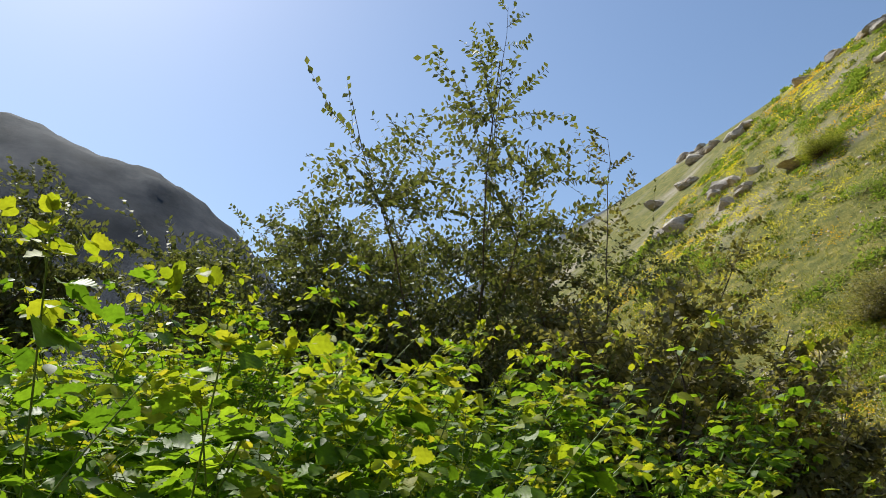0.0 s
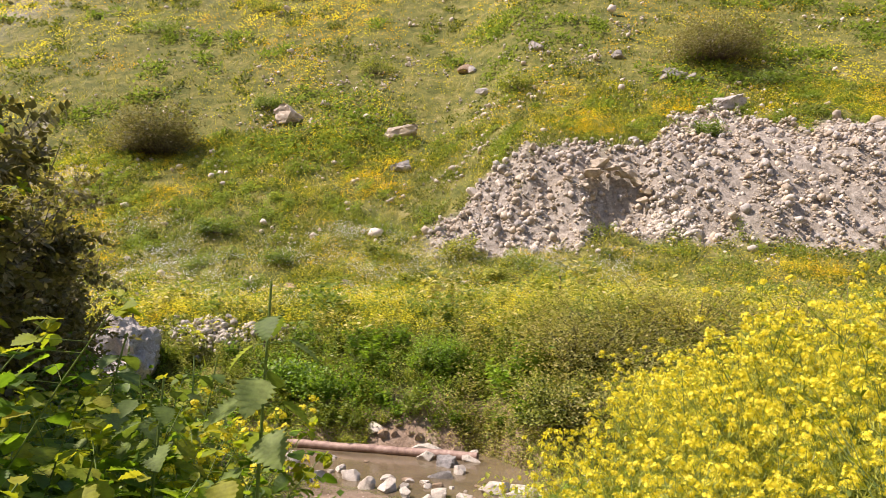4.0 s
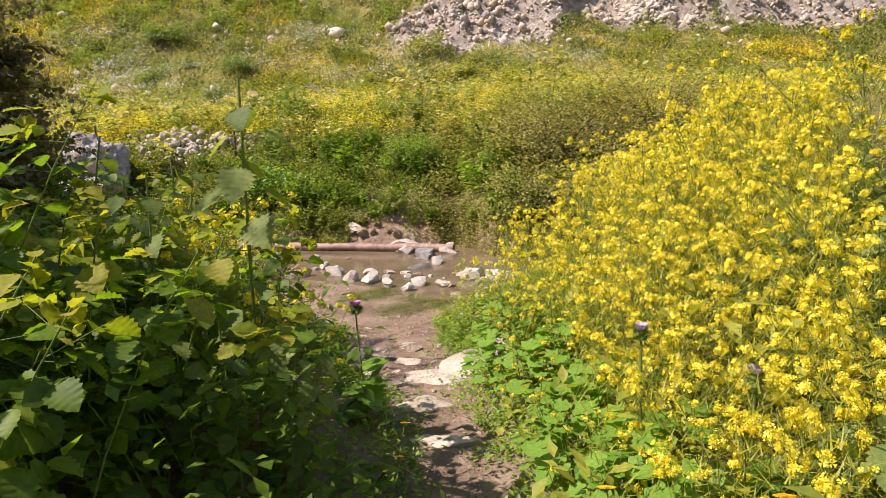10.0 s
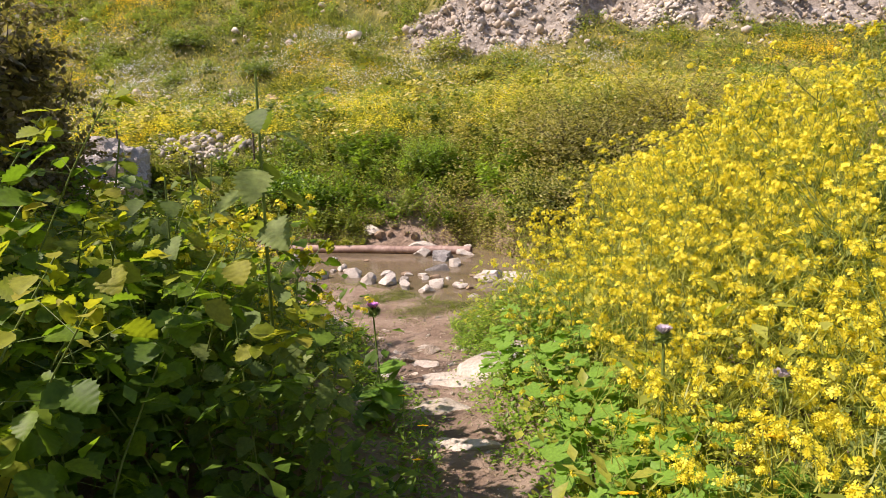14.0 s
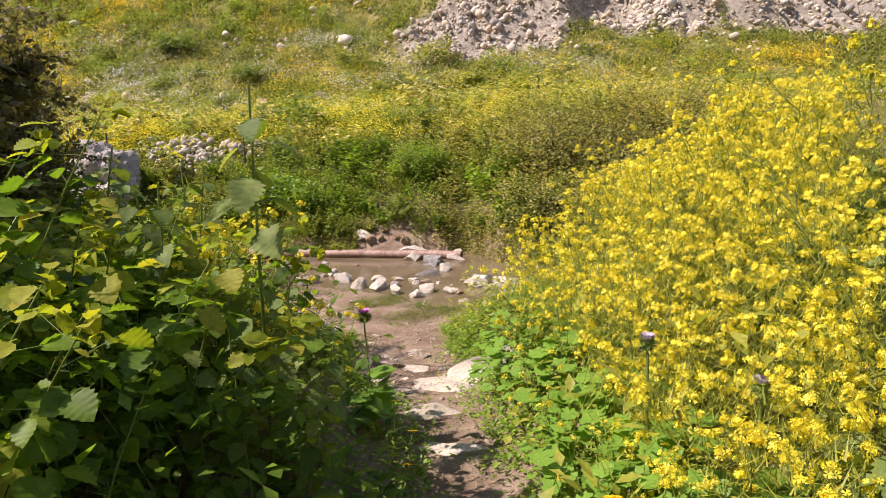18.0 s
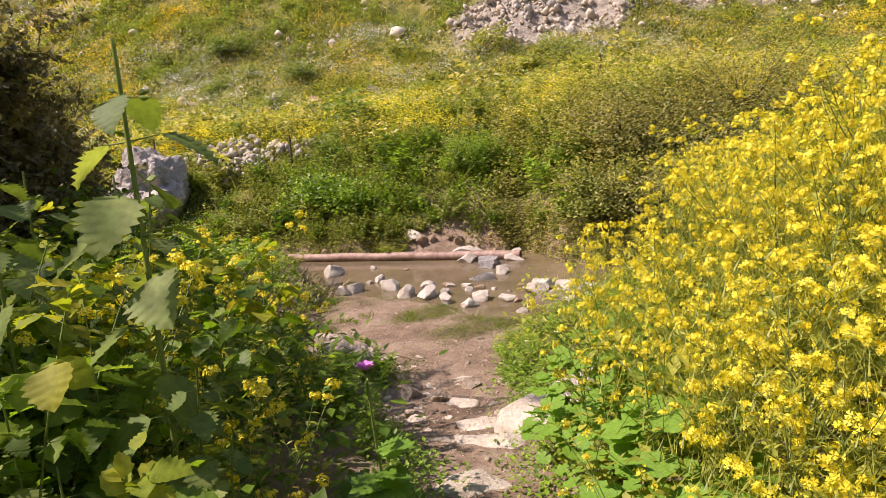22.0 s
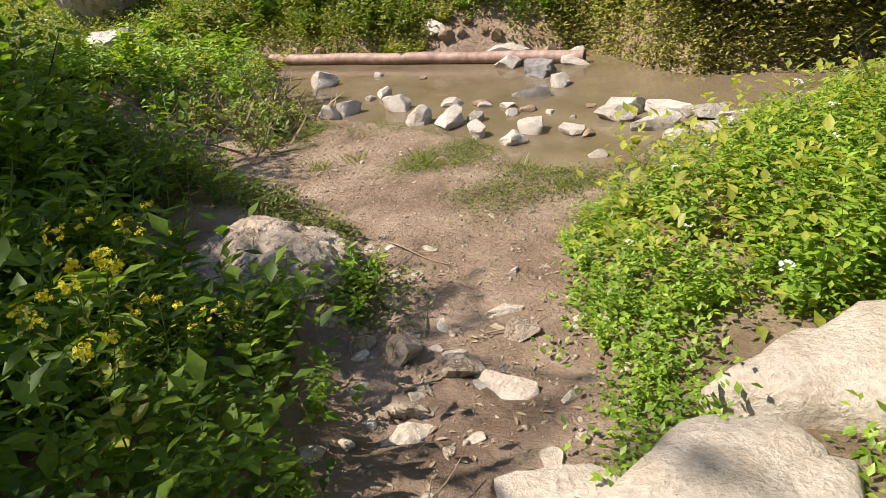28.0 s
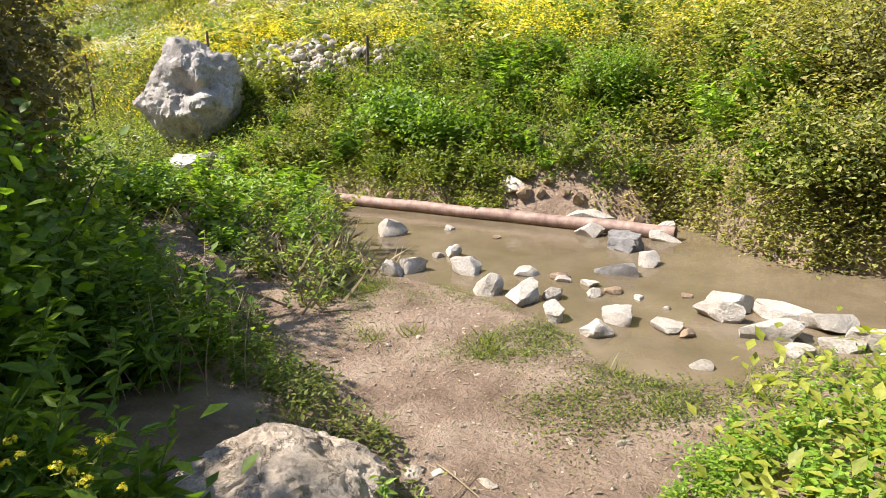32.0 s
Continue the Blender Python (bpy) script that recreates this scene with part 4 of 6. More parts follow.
def mallow_pattern():
    leaves = []
    for k in range(17):
        st, lv = Geo(), Geo()
        a = rng.uniform(0, 6.28)
        r = rng.uniform(0.1, 0.42)
        tip = np.array([math.cos(a) * r, math.sin(a) * r, rng.uniform(0.45, 1.0) * (1.15 - r)])
        tube(lv, stem_curve((0, 0, 0), tip, np.linalg.norm(tip), (0, 0, 0), 4), 0.003, 0.002, 3)
        size = rng.uniform(0.075, 0.13)
        # a round lobed leaf
        m = 21
        t = np.linspace(0.2, 2 * math.pi - 0.2, m)
        rad = size * (0.82 + 0.16 * np.cos(7 * (t - math.pi)) ** 2) * (0.75 + 0.25 * np.sin(t / 2))
        rim = np.stack([-np.cos(t) * rad, np.sin(t) * rad, 0.25 * rad * np.abs(np.cos(3.5 * (t - math.pi))) - 0.1 * rad], -1)
        v = np.concatenate([[(0, 0, 0)], rim])
        tri = np.array([(0, i + 1, i) for i in range(1, m)])
        nrm = np.array([math.cos(a) * 0.4 + rng.normal(0, 0.25), math.sin(a) * 0.4 + rng.normal(0, 0.25), 1.0])
        x = np.array([math.cos(a), math.sin(a), -0.3])
        lv.stamp((v, tri), frames(tip[None], x[None], [1.0], up=nrm[None]))
        leaves.append(("leaf", lv, M_MALLOW))
    return plant("mallow", leaves, "low mallow with broad round lobed leaves", "plant", "mallows beside the path")


def spots(n, box, keep, gap=0.0):
    """Random places in box (x0, x1, y0, y1) that keep() accepts."""
    out = []
    tries = 0
    while len(out) < n and tries < n * 60:
        tries += 1
        x, y = rng.uniform(box[0], box[1]), rng.uniform(box[2], box[3])
        if keep(x, y) and (gap == 0 or all((x - a) ** 2 + (y - b) ** 2 > gap * gap for a, b in out)):
            out.append((x, y))
    return out


def right_of(x, y):
    return x - float(path_x(y)) - float(path_half(y))


def left_of(x, y):
    return -(x - float(path_x(y))) - float(path_half(y))


# mustard on the right-hand bank
keep = lambda x, y: right_of(x, y) > 0.2 and not (x < 2.25 and -6.7 < y < -2) and y < float(near_shore(x)) - 1.3 and x - 1.12 < 0.42 * (y + 10.9) + 0.15
sp = spots(160, (0.9, 5.2, -10.4, -3.4), keep, 0.15)
hs = [float(np.clip(0.5 + 0.3 * right_of(x, y) + 0.14 * (y + 9), 0.42, 1.4)) for x, y in sp]
sow([mustard_pattern() for _ in range(7)], sp, hs, 13)
# mustard on the left of the path
keep = lambda x, y: 0.4 < left_of(x, y) < 1.3
sp = spots(24, (-1.9, 0.6, -8.6, -6.2), keep, 0.14)
sow([mustard_pattern(1.25) for _ in range(3)], sp + [(-0.62, -5.9), (-0.85, -5.5), (-0.5, -5.45)], [float(rng.uniform(0.5, 0.95)) for _ in sp] + [0.5, 0.55, 0.4])

# brambles on the left
keep = lambda x, y: left_of(x, y) > (0.5 if y > -9.6 else 1.0 if y > -10.6 else 1.4) and not (x > -1.0 and y > -7.6)
sp = np.array(spots(200, (-5.2, 0.6, -13.4, -7.0), keep, 0.15) + spots(90, (-4.2, -0.4, -12.4, -9.6), keep, 0.12))
hs = np.array([float(np.clip(0.35 + 0.8 * left_of(x, y) if y > -10.0 else 0.92 + (0.2 if y > -10.9 else 0.4) * left_of(x, y), 0.45, 1.05 if y > -8.9 and x > -2.4 else 2.25 if y > -12.3 else 1.85)) for x, y in sp])
sp = np.concatenate([sp, [(-0.45, -9.7), (-0.25, -9.95), (-0.3, -9.4)]])
hs = np.concatenate([hs, [1.3, 1.2, 1.2]])
bins = [(0.0, 0.8, 0.65), (0.8, 1.3, 1.05), (1.3, 1.9, 1.6), (1.9, 9.0, 2.2)]
close = (sp[:, 0] > -1.5) & (sp[:, 1] > -12.6)
for lo, hi, h in bins:
    ok = (hs >= lo) & (hs < hi)
    for fine in (True, False):
        pick = ok & (close == fine)
        sow([bramble_pattern(h, fine) for _ in range(3)], sp[pick], hs[pick] / h)

# nettles
sp = spots(150, (1.5, 4.6, -10.8, -5.8), lambda x, y: right_of(x, y) > 0.6 and x - 1.05 > 0.38 * (y + 10.9), 0.125)
sow([nettle_pattern((0.1, 0.2), 10) for _ in range(4)], sp, [float(np.clip(0.36 + 0.24 * right_of(x, y), 0.4, 0.85)) for x, y in sp])
sp2 = spots(34, (-1.4, 0.5, -9.0, -6.8), lambda x, y: 0.42 < left_of(x, y) < 1.6 and not (abs(y + 7.65) < 0.35 and x > -0.5), 0.16)
sow([nettle_pattern((0.068, 0.105), 12) for _ in range(4)], sp2 + [(0.1, -8.52), (-0.35, -8.2), (-0.5, -7.9), (-0.75, -8.1), (-0.6, -7.6), (-0.9, -7.7), (-0.25, -8.6)], [float(rng.uniform(0.55, 0.95)) for _ in sp2] + [1.5, 1.2, 1.15, 1.3, 1.15, 1.3, 1.1])

ON_SLAB = lambda x, y: (0.5 < x < 1.35 and -6.6 < y < -5.55) or (0.85 < x < 2.1 and -5.7 < y < -4.9)
# mallows
sp = spots(34, (0.8, 1.9, -10.0, -6.5), lambda x, y: 0.12 < right_of(x, y) < 0.42 and not ON_SLAB(x, y), 0.14)
sp += [(1.15, -6.75), (1.4, -6.55), (1.3, -6.95), (1.0, -6.85), (1.5, -6.25)]
sow([mallow_pattern() for _ in range(4)], sp, [float(np.clip(0.3 + 0.5 * right_of(x, y), 0.3, 0.6)) for x, y in sp])

# fresh herbs by the water and on the left bank


def side_line(x):
    """The edge of the growth left of the side path."""
    return float(np.interp(x, [-9, -5.8, -3.75, -1.47, -0.56, 0.5], [1.6, -0.2, -1.75, -3.85, -4.65, -5.6]))


HERB_EDGE = lambda y: float(np.interp(y, [-5.5, -4.75, -4.35, -3.9, -3.5, -3.0, -2.46, -2.1, -0.7], [0.66, 0.52, 0.4, 0.4, 0.56, 0.84, 1.24, 1.85, 2.7]))
keep = lambda x, y: x > HERB_EDGE(y) and y < float(near_shore(x)) - 0.3 and not ON_SLAB(x, y)
sp = spots(230, (0.3, 3.2, -6.4, -1.4), keep, 0.1)
pats = [herb_pattern(M_MINT, LEAF_HERB, "fresh green leafy herb beside the stream", "herbs by the pool", 10, (0.036, 0.07), 7, flowers=M_PALE if k == 0 else None) for k in range(5)]
sow(pats, sp, [float(np.clip(0.14 + 0.34 * (x - HERB_EDGE(y)), 0.14, 0.44)) for x, y in sp], 12)
keep = lambda x, y: left_of(x, y) > 0.08 and y < side_line(x) - 0.03 and not (-1.7 < x < -0.5 and -5.15 < y < -4.15)
sp = spots(105, (-2.6, 0.2, -7.0, -2.6), keep, 0.15)
pats = [herb_pattern(M_BRAMBLE, LEAF_HERB, "dark green leafy herb in the shade beside the path", "herbs beside the path", 11, (0.03, 0.058), 7) for k in range(4)]
sow(pats, sp, [float(np.clip(0.22 + 0.34 * min(left_of(x, y), (side_line(x) - y) * 1.2), 0.18, 0.66)) for x, y in sp], 12)


# ---- bushes and trees ----
def bush(name, x, y, radii, n, leaf, size, m_leaf, label, twigs=40, group="", m_twig=None, z0=None, ragged=0.35):
    """A rounded ragged bush: stems from the foot and leaves in uneven clumps."""
    st, lv = Geo(), Geo()
    rx, ry, rz = radii
    clumps = []
    for k in range(twigs):
        d = randdir(1, 0.45, 0.75)[0]
        r = rng.uniform(0.55, 1.0 + ragged * rng.random())
        tip = np.array([d[0] * rx, d[1] * ry, max(0.06, d[2] * rz)]) * r + [0, 0, 0.05 * rz]
        c = stem_curve((rng.normal(0, 0.12 * rx), rng.normal(0, 0.12 * ry), 0), tip, np.linalg.norm(tip), (0, 0, 0.08), 6)
        tube(st, c, 0.006 + 0.004 * rz, 0.0025, 4)
        clumps += [c[-1], c[-2], c[-2] * 0.5 + c[-3] * 0.5]
    clumps = np.array(clumps)
    pick = clumps[rng.integers(len(clumps), size=n)]
    spread = 0.2 * (rx + ry) / 2
    pos = pick + rng.normal(0, 1, (n, 3)) * spread * rng.uniform(0.4, 1.5, (n, 1)) * [1, 1, 0.8]
    pos[:, 2] = np.maximum(pos[:, 2], 0.03)
    out = pos / [rx, ry, rz]
    out /= np.linalg.norm(out, axis=1)[:, None] + 1e-6
    d = randdir(n, 0.1, 0.7) + out * 0.5
    up = out * 0.7 + [0, 0, 1.0] + rng.normal(0, 0.5, (n, 3))
    lv.stamp(leaf, frames(pos, d, rng.uniform(*size, n), up=up))
    ob = plant(name, [("stem", st, m_twig or M_BARK), ("foliage", lv, m_leaf)], label, "bush", group)
    ob.matrix_world = pose(x, y, (landz(x, y) if z0 is None else z0) - 0.03)
    return ob


for k, (x, y, r, h) in enumerate([(1.75, 0.3, 0.55, 0.6), (2.5, 0.25, 0.8, 0.95), (3.4, 0.6, 0.95, 1.2), (4.5, 1.1, 1.1, 1.35), (2.2, 1.5, 0.9, 0.9), (3.2, 2.0, 1.1, 1.2), (5.6, 1.7, 1.2, 1.5), (4.6, 3.2, 1.4, 1.3), (6.6, 3.2, 1.4, 1.6), (2.6, 3.3, 1.1, 0.9), (7.6, 1.8, 1.3, 1.6)]):
    bush("bramble_bush", x, y, (r, r, h), 5600, LEAF_SIMPLE, (0.04, 0.075), M_DULL if k % 3 else M_BANK, "dull olive-green bramble bush on the stream bank", 70, "bramble bushes over the stream", ragged=0.6)


def leafy_twig(br, lv, tw, n, leaf_size, thick=0.004, leaf=LEAF_OVAL):
    """A thin twig with oval leaves in two rows."""
    tube(br, tw, thick, 0.0012, 3)
    k = len(tw) - 1
    u = np.linspace(0.12, 1, n) * (k - 0.001)
    i0 = u.astype(int)
    q = tw[i0] + (tw[i0 + 1] - tw[i0]) * (u - i0)[:, None]
    ax = tw[-1] - tw[0]
    ax = ax / np.linalg.norm(ax)
    sd = np.cross(ax, rng.normal(0, 1, 3))
    sd /= np.linalg.norm(sd)
    d = sd * np.where(np.arange(n) % 2, 1, -1)[:, None] + ax * 0.6 + rng.normal(0, 0.25, (n, 3))
    lv.stamp(leaf, frames(q, d, rng.uniform(*leaf_size, n), rng.normal(0, 0.7, n)))


def tree(name, x, y, height, crown, limbs, m_leaf, label, leaf_size, n_twig, leaves_per, leader=0.0, low=0.12, flare=0.6):
    """A many-stemmed small tree; leader: height of one stem above the crown, with open side sprays."""
    tr, br, lv = Geo(), Geo(), Geo()
    for k in range(limbs):
        a = 6.28 * k / limbs + rng.normal(0, 0.3)
        lean = rng.uniform(0.1, flare)
        ln = height * rng.uniform(0.62, 0.95)
        limb = stem_curve(rng.normal(0, 0.06, 3) * [1, 1, 0], (math.cos(a) * lean, math.sin(a) * lean, 1), ln, (math.cos(a) * 0.12, math.sin(a) * 0.12, 0), 12)
        limb[1:-1] += rng.normal(0, 0.03, (10, 3))
        tube(tr, limb, 0.022, 0.004, 6)
        for j in range(n_twig):
            t = rng.uniform(low, 1.0)
            p = limb[int(t * 11)]
            d = randdir(1, 0.3, 0.8)[0]
            tw = stem_curve(p, d, crown * rng.uniform(0.4, 1.0) * (1.15 - 0.5 * t), (0, 0, rng.uniform(-0.3, 0.2)), 5)
            leafy_twig(br, lv, tw, leaves_per, leaf_size, leaf=LEAF_BROAD)
            for b in (1, 3):
                side = stem_curve(tw[b], d + randdir(1, 0.1, 0.8)[0] * 1.1, crown * rng.uniform(0.2, 0.5), (0, 0, rng.uniform(-0.3, 0.2)), 3)
                leafy_twig(br, lv, side, max(5, leaves_per // 2), leaf_size, 0.0025, LEAF_BROAD)
    if leader:
        top = stem_curve((0, 0, 0), (0.03, 0.02, 1), height + leader, (rng.normal(0, 0.03), 0.03, 0), 16)
        top[2:-1] += rng.normal(0, 0.03, (13, 3))
        tube(tr, top, 0.024, 0.003, 6)
        for k in range(15):
            f = rng.uniform(0.0, 1.0)
            p = top[-1] - (top[-1] - top[7]) * f
            d = randdir(1, 0.25 + 0.5 * (1 - f), 0.3)[0]
            sh = stem_curve(p, d, (0.35 + 1.2 * f) * rng.uniform(0.7, 1.1), (0, 0, rng.uniform(-0.1, 0.25)), 9)
            leafy_twig(br, lv, sh, int(12 + 16 * f), (leaf_size[0] * 1.1, leaf_size[1] * 1.2), 0.006)
            for j in range(int(1 + 5 * f)):
                b = sh[int(rng.integers(2, 8))]
                leafy_twig(br, lv, stem_curve(b, d + randdir(1, 0.5, 0.6)[0] * 1.2, rng.uniform(0.2, 0.45), (0, 0, 0.1), 5), int(rng.integers(6, 12)), (leaf_size[0] * 1.1, leaf_size[1] * 1.2), 0.003)
    ob = plant(name, [("trunk", tr, M_BARK), ("twig_spray", br, M_BARK, "stuff"), ("crown", lv, m_leaf)], label, "tree")
    ob.matrix_world = pose(x, y, landz(x, y) - 0.03)
    return ob


tree("small_tree", -6.4, -8.0, 6.2, 1.6, 14, M_SHRUB, "small twiggy tree with grey-green oval leaves", (0.055, 0.09), 60, 24, 2.4, 0.3)
tree("small_tree", -6.9, -9.2, 5.2, 1.3, 11, M_SHRUB, "twiggy grey-green tree behind the brambles", (0.055, 0.09), 52, 24, 0.0, 0.3, 0.45)
tree("small_tree", -7.2, -10.5, 4.8, 1.2, 10, M_SHRUB, "twiggy grey-green tree behind the brambles", (0.055, 0.09), 70, 26, 0.0, 0.4)
tree("small_tree", -5.5, -6.6, 5.2, 1.0, 9, M_THICKET, "small-leaved brown-green thorny tree", (0.05, 0.08), 70, 24, 1.2, 0.1, 0.4)
# thorny thicket between the brambles and the side path
for x, y, h, crown, limbs, fl in [(-4.8, -6.0, 4.4, 1.0, 9, 0.4), (-4.1, -5.7, 3.6, 0.7, 8, 0.25), (-4.6, -4.5, 3.9, 0.8, 9, 0.22), (-4.3, -4.1, 3.1, 0.7, 8, 0.2), (-6.3, -1.7, 5.0, 1.0, 8, 0.35), (-5.4, -3.3, 4.6, 0.9, 9, 0.3), (-3.9, -5.1, 3.4, 0.7, 8, 0.2), (-4.9, -2.9, 3.3, 0.8, 9, 0.2), (-3.1, -6.5, 2.6, 0.6, 8, 0.25), (-2.8, -8.3, 3.1, 0.7, 8, 0.25), (-2.9, -7.3, 3.0, 0.7, 8, 0.25), (-7.4, -0.4, 3.6, 0.8, 6, 0.4)]:
    tree("small_tree", x, y, h, crown, limbs, M_THICKET, "thorny thicket with small brown-green leaves", (0.055, 0.09), 46, 24, 0.0, 0.05, fl)
for x, y, r, h in [(-6.3, -2.5, 0.7, 1.1), (-2.3, -5.9, 0.5, 0.8), (-4.9, -5.6, 0.9, 1.4), (-7.6, -1.5, 0.8, 1.1), (-1.9, -6.8, 0.5, 0.85), (-5.0, -3.3, 0.6, 1.0), (-4.7, -2.9, 0.65, 1.2), (-5.4, -1.7, 0.65, 1.3), (-3.6, -3.8, 0.6, 1.25), (-2.7, -4.4, 0.55, 1.2), (-3.2, -4.6, 0.7, 1.5), (-4.4, -3.5, 0.7, 1.5), (-2.2, -5.2, 0.55, 1.1)]:
    bush("leafy_bush", x, y, (r, r, h), 3000, LEAF_OVAL, (0.05, 0.1), M_BRAMBLE, "dense dark green bush growing by the path", 50, "bushes by the path")
tree("small_tree", -6.5, -13.9, 4.8, 0.9, 13, M_SHRUB, "tall dark twiggy shrub rising beside the slope", (0.055, 0.09), 60, 24, 0.0, 0.1, 0.3)


def weed_pattern(m_leaf, label, leaf, n=330, size=(0.09, 0.2), group="weeds on the bank"):
    """A unit clump of upright leafy weed stems."""
    st, lv = Geo(), Geo()
    for k in range(11):
        a, lean = rng.uniform(0, 6.28), rng.uniform(0.0, 0.55)
        c = stem_curve((rng.normal(0, 0.14), rng.normal(0, 0.14), 0), (math.cos(a) * lean, math.sin(a) * lean, 1), rng.uniform(0.5, 1.05), (math.cos(a) * 0.15, math.sin(a) * 0.15, -0.05), 5)
        tube(st, c[[0, 2, 4]], 0.008, 0.003, 3)
        j = n // 11
        u = rng.uniform(0.1, 1, j) ** 0.8 * 3.99
        i0 = u.astype(int)
        q = c[i0] + (c[i0 + 1] - c[i0]) * (u - i0)[:, None]
        lv.stamp(leaf, frames(q, randdir(j, 0.25, 0.5), rng.uniform(*size, j) * (1.25 - u / 6), rng.normal(0, 0.5, j)))
    return plant("weed", [("stem_growth", st, M_STEM, "stuff"), ("foliage", lv, m_leaf)], label, "plant", group)


far_of = lambda x, y: y - float(far_shore(x))
bare = lambda x, y: -1.4 < x < -0.4 and far_of(x, y) < 0.25
rubble = lambda x, y: -7.6 < x < -5.3 and abs(y - 5.2 + (x + 6.4) * 0.2) < 0.55
by_boulder = lambda x, y: (x + 7.4) ** 2 + (y - 3.0) ** 2 < 2.1
keep = lambda x, y: 0.08 < far_of(x, y) < 2.3 and not bare(x, y) and not by_boulder(x, y) and not rubble(x, y)
sp = spots(165, (-9.5, 1.6, 0.4, 6.5), keep, 0.2)
sow([weed_pattern(M_BANK, "dense olive-green weed on the stream bank", LEAF_SIMPLE) for _ in range(2)] + [weed_pattern(M_MINT, "fresh green weed on the stream bank", LEAF_LANCE, 220, (0.12, 0.26)), weed_pattern(M_GRASS_G, "yellow-green weed on the stream bank", LEAF_SIMPLE, 300, (0.08, 0.18))] + [weed_pattern(M_BRAMBLE, "dark green weed on the stream bank", LEAF_OVAL, 220, (0.1, 0.2))], sp, [float(np.clip(rng.gamma(6, 0.07) + 0.06 * far_of(x, y), 0.2, 0.75)) for x, y in sp], 14)
keep = lambda x, y: 2.0 < far_of(x, y) < 8 and not by_boulder(x, y) and not rubble(x, y)
sp = np.array(spots(260, (-12, 7.5, 2.0, 10.5), keep, 0.25))
for k, m in enumerate((M_BANK, M_GRASS, M_NETTLE, M_GRASS)):
    lv = Geo()
    for x, y in sp[k::4]:
        h, n = rng.gamma(6, 0.08), 110
        t = rng.uniform(0.1, 1, (n, 1))
        out = randdir(n, 0.0, 0.3)
        q = np.array([x, y, landz(x, y)]) + out * t * rng.uniform(0.1, 0.55, (n, 1)) * h + [0, 0, 1] * t * h
        lv.stamp(LEAF_SIMPLE, frames(q, randdir(n, 0.3, 0.5), rng.uniform(0.1, 0.22, n) * h * 1.2, rng.normal(0, 0.5, n)))
    tagged(lv.ob("meadow_weeds", m), "olive weed tufts on the meadow's edge", "weeds", kind="stuff")
edge = lambda x, y: y - side_line(x)
keep = lambda x, y: edge(x, y) > 0.72 + 0.08 * (x + 3) and y < float(near_shore(x)) - 0.12 and x < -2.15
sow([weed_pattern(M_MINT, "bushy green weed growing against the boulder", LEAF_LANCE, 220, (0.12, 0.24), "weeds by the boulder") for _ in range(2)], [(-0.68, -5.12), (-0.48, -4.62), (-0.85, -5.2), (-0.42, -4.85), (-1.2, -5.2)], [0.42, 0.32, 0.4, 0.24, 0.5], 8)
sp = spots(44, (-7.0, -1.8, -2.2, 3.0), keep, 0.2)
sow([weed_pattern(M_MINT, "bushy green weed at the water's edge", LEAF_LANCE, 260, (0.13, 0.28), "weeds on the shore") for _ in range(3)] + [weed_pattern(M_BANK, "olive weed at the water's edge", LEAF_SIMPLE, 300, (0.1, 0.22), "weeds on the shore")], sp, [float(np.clip(rng.gamma(7, 0.065) + 0.05 * (-2.5 - x), 0.15, 0.68)) for x, y in sp], 16)
keep = lambda x, y: -1.9 < edge(x, y) < -0.12 and left_of(x, y) > 0.2 and not (-1.7 < x < -0.45 and -5.1 < y < -4.0)
sp = spots(80, (-7.0, -0.9, -6.6, 0.4), keep, 0.2)
sow([weed_pattern(M_BRAMBLE, "dark leafy weed in the shade beside the path", LEAF_LANCE, 240, (0.12, 0.24), "shaded weeds beside the path") for _ in range(3)], sp, [float(np.clip(0.26 - 0.3 * edge(x, y), 0.26, 0.75)) for x, y in sp], 12)

sow([weed_pattern(M_BANK, "green weed leaning over the rusty pipe", LEAF_LANCE, 220, (0.12, 0.24), "weeds over the pipe") for _ in range(2)], [(-2.05, 1.35), (-1.8, 1.3), (-1.62, 1.22), (-3.4, 1.75), (-3.7, 1.85)], [0.4, 0.45, 0.36, 0.3, 0.34], 16)

# ---- stuff: weeds of the bank, meadow and slope ----


def field(name, label, n, sampler, tpl, size, material, lift=0.9, spread=0.5, sink=0.0, height=0.0):
    """Many small blades, leaves or petals on the land, as one object."""
    xy = sampler(n)
    per = sampler.per
    tall = np.repeat(rng.uniform(0.1, 1.3, len(xy) // per + 1), per)[:len(xy)]
    z = land(xy[:, 0], xy[:, 1]) - sink + rng.random(len(xy)) * height * tall
    pos = np.column_stack([xy, z])
    k = len(pos)
    s = size(xy) if callable(size) else rng.uniform(*size, k)
    g = Geo()
    g.stamp(tpl, frames(pos, randdir(k, lift, spread), s, up=randdir(k, 0.0, 0.5) if lift > 0.6 else None))
    ob = g.ob(name, material)
    return tagged(ob, label, name.split("_")[-1], kind="stuff")


def patchy(x, y, s, seed):
    return 0.5 + 0.5 * (0.6 * wob(x, y, s, seed) + 0.4 * wob(x, y, s * 2.7, seed + 1.3))


def area(box, weight):
    """Samples places in box in proportion to weight (0 to 1)."""
    def pick(n):
        out = []
        have = 0
        for _ in range(60):
            x = rng.uniform(box[0], box[1], n)
            y = rng.uniform(box[2], box[3], n)
            ok = rng.random(n) < weight(x, y)
            out.append(np.column_stack([x[ok], y[ok]]))
            have += ok.sum()
            if have >= n:
                break
        return np.concatenate(out)[:n]
    pick.per = 1
    return pick


